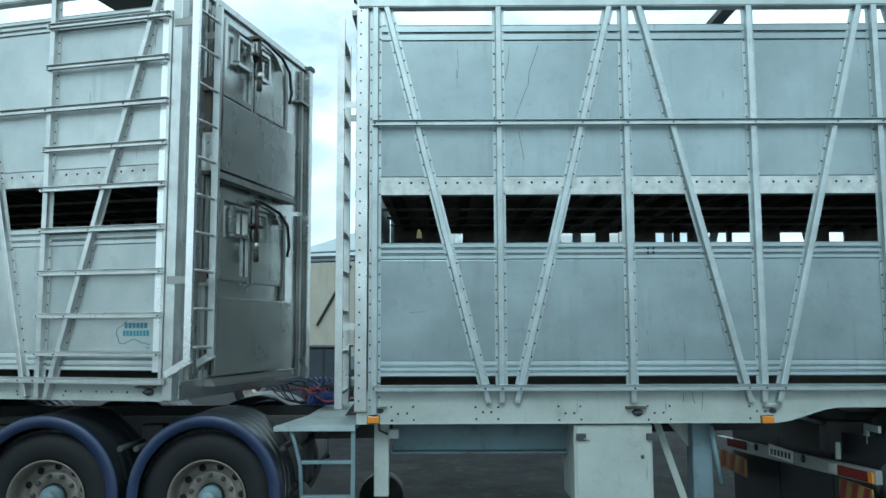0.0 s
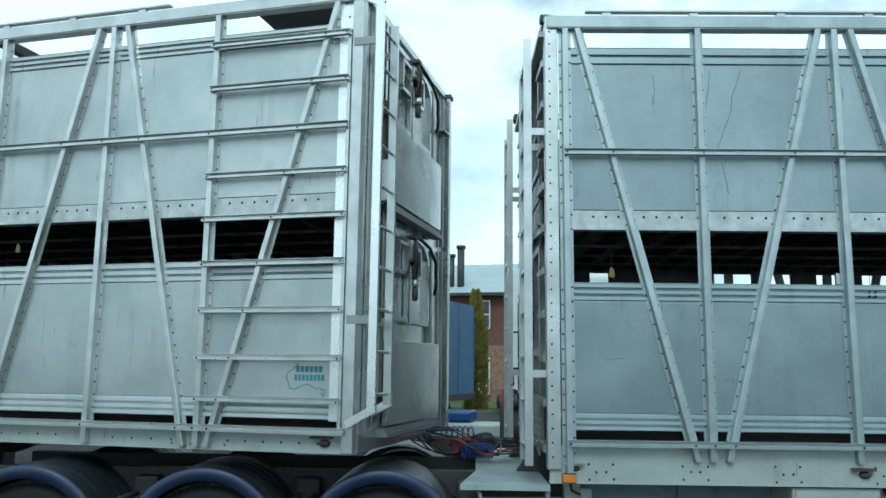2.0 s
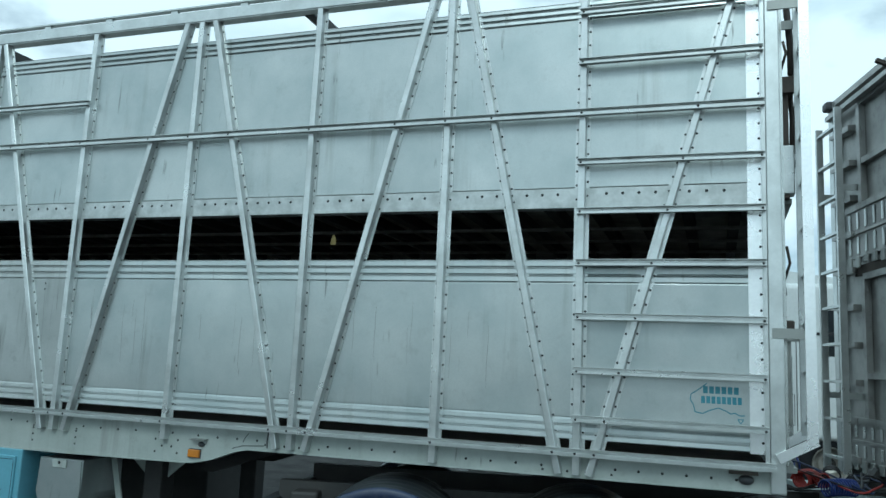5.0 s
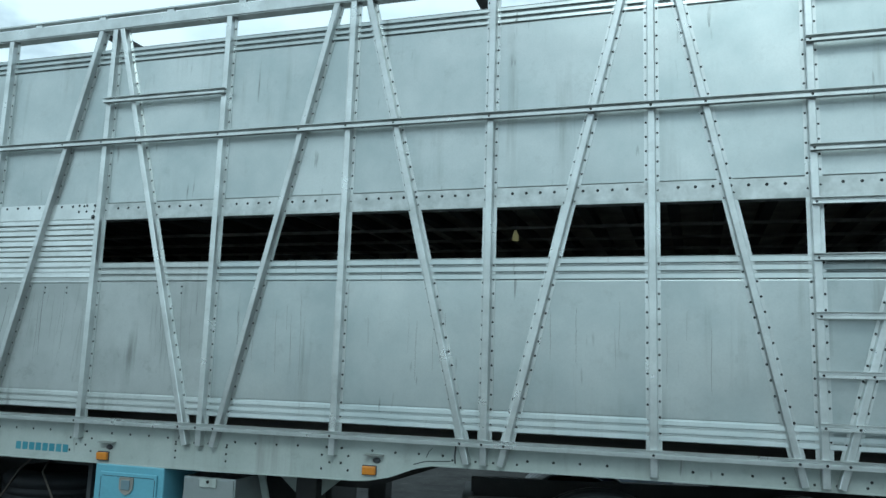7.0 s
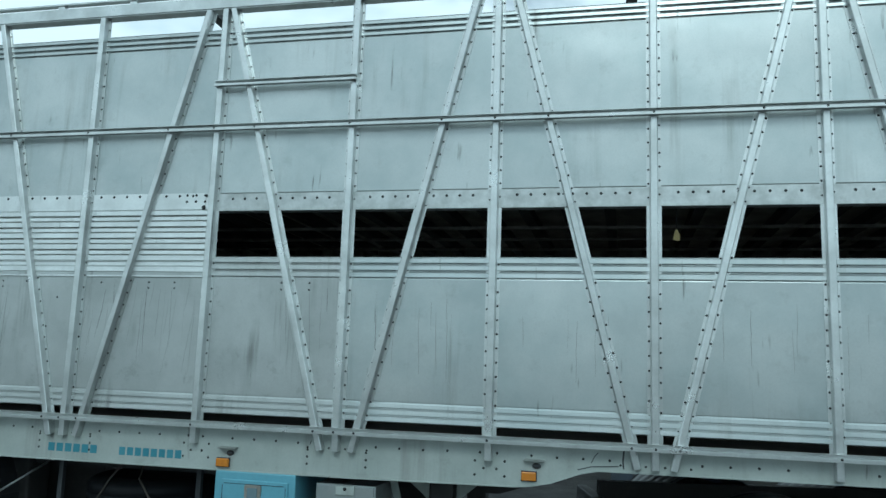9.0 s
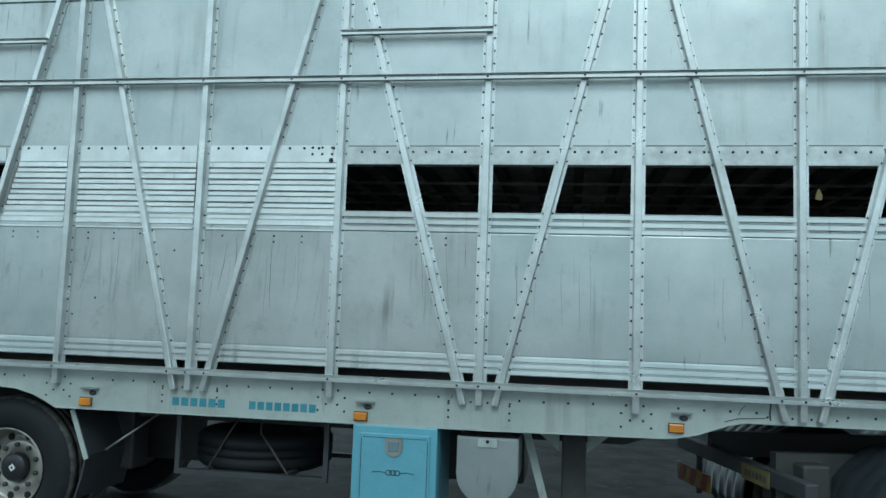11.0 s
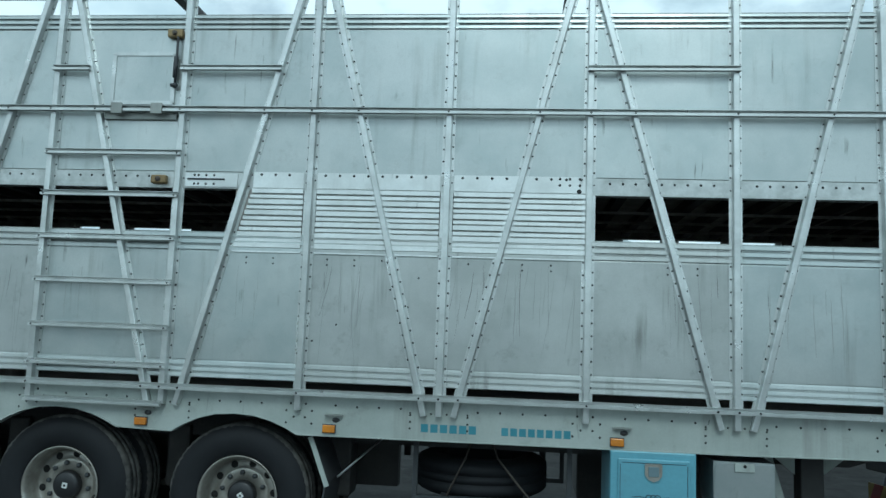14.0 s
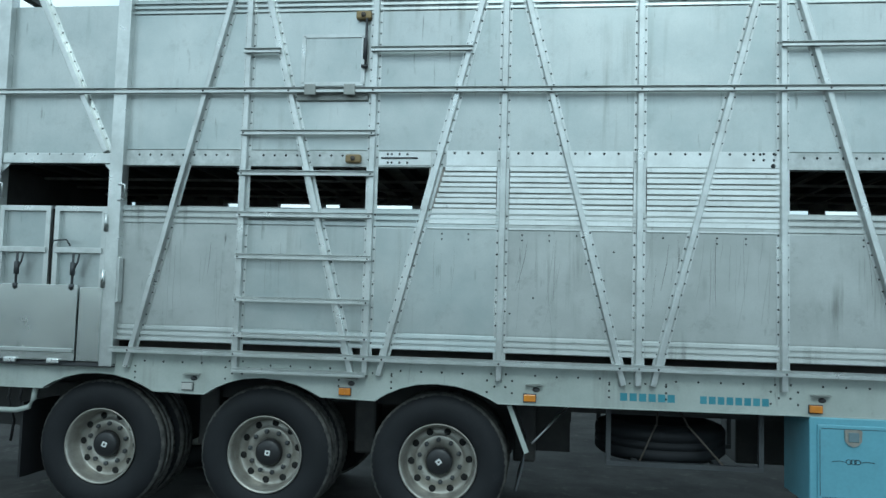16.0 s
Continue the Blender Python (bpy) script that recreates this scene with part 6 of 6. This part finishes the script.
for z in (1.75, 2.45):
    part("stack_bracket", bar(bmesh.new(), (-0.38, -0.02, z), (-0.25, 0.03, z), 0.04, 0.04), BLACK, truck)
part("quarter_window", soft_box(0.42, 1.18, -0.008, 0.004, 2.88, 3.31, 0.003), GLASS, truck, "dark sleeper window")
part("side_window", soft_box(1.9, 2.7, -0.008, 0.004, 2.30, 3.1, 0.003), GLASS, truck)
part("trim_strip", soft_box(0.88, 2.1, -0.012, 0.004, 2.66, 2.71, 0.003), BLACK, truck)
part("door_seam", box(bmesh.new(), 1.375, 1.39, -0.002, 0.004, 1.0, 2.65), DARK_STEEL, truck)
for a, b in (((0.86, 1.62), (1.34, 1.62)), ((0.86, 1.09), (1.34, 1.09)), ((0.86, 1.09), (0.86, 1.62)), ((1.34, 1.09), (1.34, 1.62))):
    part("painted_line", bar(bmesh.new(), (a[0], -0.003, a[1]), (b[0], -0.003, b[1]), 0.008, 0.010, (0, 0, 1) if a[1] == b[1] else (1, 0, 0)), DARK_STEEL, truck)
part("painted_emblem", soft_box(0.96, 1.22, -0.004, 0.002, 1.28, 1.42, 0.001), DARK_STEEL, truck, "dark painted emblem")
for z in (1.52, 1.17):
    part("painted_bar", box(bmesh.new(), 0.90, 1.30, -0.003, 0.002, z, z + 0.03), DARK_STEEL, truck)
for s in (1.9, -3.1, -4.45):
    w = again("wheel", DRUM, truck, pose(s, 0.06, 0.46))
    again("tyre", TYRE, w)
    again("rim", RIMM, w)
part("chassis_rail", soft_box(-5.2, 3.2, 0.7, 0.78, 0.55, 0.82, 0.01), GRIME, truck)
part("chassis_rail", soft_box(-5.2, 3.2, 1.6, 1.68, 0.55, 0.82, 0.01), GRIME, truck)
part("fuel_tank", tube(bmesh.new(), [(-2.2, 0.34, 0.62), (-0.1, 0.34, 0.62)], 0.31, 24), GRIME, truck, "dark cylindrical fuel tank")
part("air_tank", tube(bmesh.new(), [(-0.75, 0.3, 1.10), (-0.1, 0.3, 1.10)], 0.14, 16), GRIME, truck)
part("gear_mass", soft_box(-0.5, -0.02, 0.6, 1.9, 0.85, 1.45, 0.06), GRIME, truck)
part("step_box", soft_box(0.0, 1.3, 0.02, 0.4, 0.35, 0.84, 0.03), GRIME, truck)
ex = thing("fire_extinguisher", pose(-3.71, 13.68, 0.0), "red fire extinguisher strapped beside the parked truck", "extinguisher")
part("cylinder", lathe(bmesh.new(), [(0.02, -0.42), (0.05, -0.40), (0.10, -0.36), (0.105, -0.30), (0.105, 0.10), (0.09, 0.13), (0.02, 0.135)], 20), RED_PAINT, ex, m=pose(0, 0, 1.20, 90, 0, 0))
part("nozzle", tube(bmesh.new(), [(0, 0, 1.62), (0.06, -0.03, 1.65), (0.12, -0.04, 1.56), (0.13, -0.04, 1.38)], 0.014, 6), BLACK, ex)
part("stand", soft_box(-0.10, 0.10, -0.10, 0.10, GZ, 1.065, 0.02), GRIME, ex)


# ---- blue-sided truck body ----
BLUE_SIDE = surface("faded_blue_curtain", (0.045, 0.12, 0.24), (0.035, 0.095, 0.19), rough=0.55, streak=0.4, streak_color=(0.05, 0.07, 0.1), dirt=0.25, wave=0.3)
BEIGE = surface("dusty_beige_board", (0.46, 0.44, 0.37), (0.40, 0.38, 0.32), rough=0.7, streak=0.3, dirt=0.2)
ang = math.degrees(math.atan2(3.2, 0.46))
body = thing("box_truck", pose(-6.2, 17.0, -0.06, 0, 0, ang), "blue-sided truck body with a beige end", "truck")
part("blue_side", soft_box(0.0, 3.3, -0.03, 0.0, 1.1, 3.32, 0.01), BLUE_SIDE, body, "faded blue side")
for s in (0.0, 1.1, 2.2, 3.24):
    part("side_seam", box(bmesh.new(), s, s + 0.05, -0.04, -0.03, 1.1, 3.32), BLUE_SIDE, body)
part("beige_end", soft_box(-0.03, 0.0, 0.0, 2.45, 1.05, 3.2, 0.01), BEIGE, body, "beige board end")
part("end_brace", bar(bmesh.new(), (-0.06, 0.08, 3.1), (-0.06, 0.95, 1.75), 0.03, 0.09, (1, 0, 0)), DARK_STEEL, body)
part("end_rail", soft_box(-0.06, 0.04, 0.0, 2.45, 3.22, 3.28, 0.01), STEEL, body)
part("end_rail", soft_box(-0.05, 0.03, 0.0, 2.45, 3.42, 3.46, 0.01), STEEL, body)
part("load_bed", soft_box(0.0, 3.3, 0.0, 2.45, 0.95, 1.09, 0.01), GRIME, body)
part("end_skirt", soft_box(-0.04, 0.0, -0.2, 2.45, GZ + 0.1, 1.04, 0.01), STEEL, body)
part("bed_top", box(bmesh.new(), 0.0, 3.3, 0.0, 2.45, 3.2, 3.24), BLUE_SIDE, body)
for s in (0.7, 2.6):
    m = pose(s, 0.45, 0.46)
    w = again("wheel", DRUM, body, m)
    again("tyre", TYRE, w)

# blue drum on a low trolley in the yard
jerry = thing("blue_bin", pose(-4.75, 14.5, 0), "blue plastic crate on a pale trolley beyond the trailers", "crate")
part("crate", soft_box(-0.30, 0.30, -0.3, 0.3, 0.72, 0.90, 0.04), surface("bright_blue_plastic", (0.02, 0.07, 0.22), rough=0.4, bump=0), jerry)
part("trolley", soft_box(-0.6, 0.9, -0.35, 0.35, 0.45, 0.70, 0.05), BEAM, jerry)
part("trolley_base", soft_box(-0.6, 0.9, -0.35, 0.35, GZ, 0.449, 0.02), GRIME, jerry)


# ---- brick house with an iron roof ----
BRICK = surface("red_brown_brick", (0.17, 0.075, 0.055), (0.12, 0.055, 0.042), rough=0.85, grain=16, blotch=6, dirt=0.3, bump=0.3)
STONE = surface("rubble_stone_wall", (0.30, 0.18, 0.115), (0.16, 0.10, 0.07), rough=0.9, grain=9, blotch=4.5, dirt=0.4, bump=0.5)
ROOF = surface("pale_iron_roof", (0.46, 0.52, 0.53), (0.40, 0.46, 0.47), rough=0.5, metal=0.2, blotch=1)
GRASS = surface("lawn", (0.07, 0.11, 0.03), (0.05, 0.085, 0.025), rough=0.95, grain=30, blotch=1.5, bump=0.6)
house = thing("brick_house", pose(-10.2, 40, 0), "two-tone brick and stone house with a pale iron roof", "house")
part("brick_wall", box(bmesh.new(), -8.2, 9.0, 0.0, 9.0, 2.87, 5.55), BRICK, house, "red-brown brick upper wall")
part("stone_wall", box(bmesh.new(), -8.2, 9.0, -0.06, 9.06, GZ, 2.86), STONE, house, "rubble stone lower wall")
rf = bmesh.new()
e = [rf.verts.new(p) for p in ((-8.7, -0.5, 5.5), (9.5, -0.5, 5.5), (9.5, 9.5, 5.5), (-8.7, 9.5, 5.5))]
e2 = [rf.verts.new((p.co.x, p.co.y, 5.38)) for p in e]
r0, r1 = rf.verts.new((-5.2, 4.5, 7.6)), rf.verts.new((6.5, 4.5, 7.6))
for f in ((e[0], e[1], r1, r0), (e[1], e[2], r1), (e[2], e[3], r0, r1), (e[3], e[0], r0), tuple(e2[::-1])):
    rf.faces.new(f)
for i in range(4):
    rf.faces.new((e[i], e2[i], e2[(i + 1) % 4], e[(i + 1) % 4]))
part("roof", rf, ROOF, house, "pale grey-green iron hip roof")
part("gutter", box(bmesh.new(), -8.75, 9.55, -0.62, -0.505, 5.36, 5.50), DARK_STEEL, house)
for x in (-5.4, -2.6, 0.62, 5.3):
    for z0, z1 in ((3.75, 5.08), (0.95, 2.2)):
        w = part("window", box(bmesh.new(), x - 0.42, x + 0.42, -0.10 if z0 < 2 else -0.04, 0.02, z0, z1), GLASS, house)
        f = bmesh.new()
        y = -0.12 if z0 < 2 else -0.06
        for a, b in (((x - 0.45, z0 - 0.03), (x + 0.45, z0 - 0.03)), ((x - 0.45, z1 + 0.03), (x + 0.45, z1 + 0.03)), ((x - 0.45, (z0 + z1) / 2), (x + 0.45, (z0 + z1) / 2)),
                     ((x - 0.44, z0), (x - 0.44, z1)), ((x + 0.44, z0), (x + 0.44, z1)), ((x, z0), (x, z1))):
            bar(f, (a[0], y, a[1]), (b[0], y, b[1]), 0.06, 0.06)
        part("window_frame", f, WHITE, w)
for x, top, r in ((-0.62, 7.95, 0.19), (-1.12, 7.5, 0.15)):
    fl = part("flue", tube(bmesh.new(), [(x, 0.6, 5.6), (x, 0.6, top)], r, 14), DARK_STEEL, house)
    part("flue_cap", tube(bmesh.new(), [(x, 0.6, top), (x, 0.6, top + 0.16)], r + 0.06, 14), DARK_STEEL, fl)
sign = part("notice_board", box(bmesh.new(), 2.45, 3.45, -0.12, -0.005, 3.25, 5.3), WHITE, house, "white notice board with a red block")
part("red_block", box(bmesh.new(), 2.75, 3.45, -0.13, -0.121, 3.55, 4.0), RED_PAINT, sign)
part("air_unit", soft_box(0.5, 1.1, -0.5, -0.08, 0.4, 1.1, 0.03), WHITE, house, "white air-conditioner box")
lawn = bmesh.new()
box(lawn, -22, 2, 33.5, 39.9, -0.3, 0.06)
tagged(part("lawn", lawn, GRASS), "strip of mown green grass before the house", "lawn", kind="structure")


# ---- columnar conifer beside the house ----
LEAF = surface("golden_conifer_foliage", (0.26, 0.23, 0.035), (0.13, 0.13, 0.025), rough=0.8, grain=20, blotch=6, bump=0.2)
BARK = surface("brown_bark", (0.10, 0.07, 0.05), rough=0.9)
tree = thing("conifer", pose(-6.02, 22.0, 0), "narrow golden-green conifer standing behind the trucks", "tree")
tr = bmesh.new()
tube(tr, [(0, 0, GZ), (0.02, 0.0, 1.2), (0, 0.02, 2.6), (0, 0, 3.6)], 0.06, 8)
part("trunk", tr, BARK, tree)
cr = random.Random(9)
verts, faces = [], []
for k in range(4200):
    z = 0.25 + 3.55 * cr.random() ** 0.9
    rad = 0.30 * (1 - max(0, (z - 2.6)) / 1.5) * cr.uniform(0.55, 1.1)
    a = cr.uniform(0, 2 * math.pi)
    c = Vector((rad * math.cos(a), rad * math.sin(a), z))
    up = Vector((0.5 * math.cos(a), 0.5 * math.sin(a), cr.uniform(0.5, 1.4))).normalized()
    sd = up.cross(Vector((cr.uniform(-1, 1), cr.uniform(-1, 1), 0.2))).normalized()
    h, w = cr.uniform(0.09, 0.18), cr.uniform(0.016, 0.036)
    i = len(verts)
    verts += [c - sd * w, c + sd * w, c + up * h + sd * w * 0.3]
    faces.append((i, i + 1, i + 2))
me = bpy.data.meshes.new("crown")
me.from_pydata([tuple(v) for v in verts], [], faces)
me.materials.append(LEAF)
again("crown", me, tree, label="dense upright sprays of golden-green foliage")

skip = thing("steel_bin", pose(-5.75, 13.6, 0), "dark blue-grey steel bin standing in the yard", "bin")
part("bin_body", soft_box(-0.75, 0.58, -0.4, 0.4, GZ, 1.27, 0.02), surface("dark_blue_grey_steel", (0.06, 0.075, 0.10), (0.045, 0.055, 0.07), rough=0.5, dirt=0.3), skip)
part("bin_rim", soft_box(-0.78, 0.61, -0.43, 0.43, 1.272, 1.31, 0.01), DARK_STEEL, skip)
for s in (-0.4, 0.0, 0.35):
    part("bin_rib", box(bmesh.new(), s - 0.02, s + 0.02, -0.43, -0.401, GZ, 1.26), DARK_STEEL, skip)
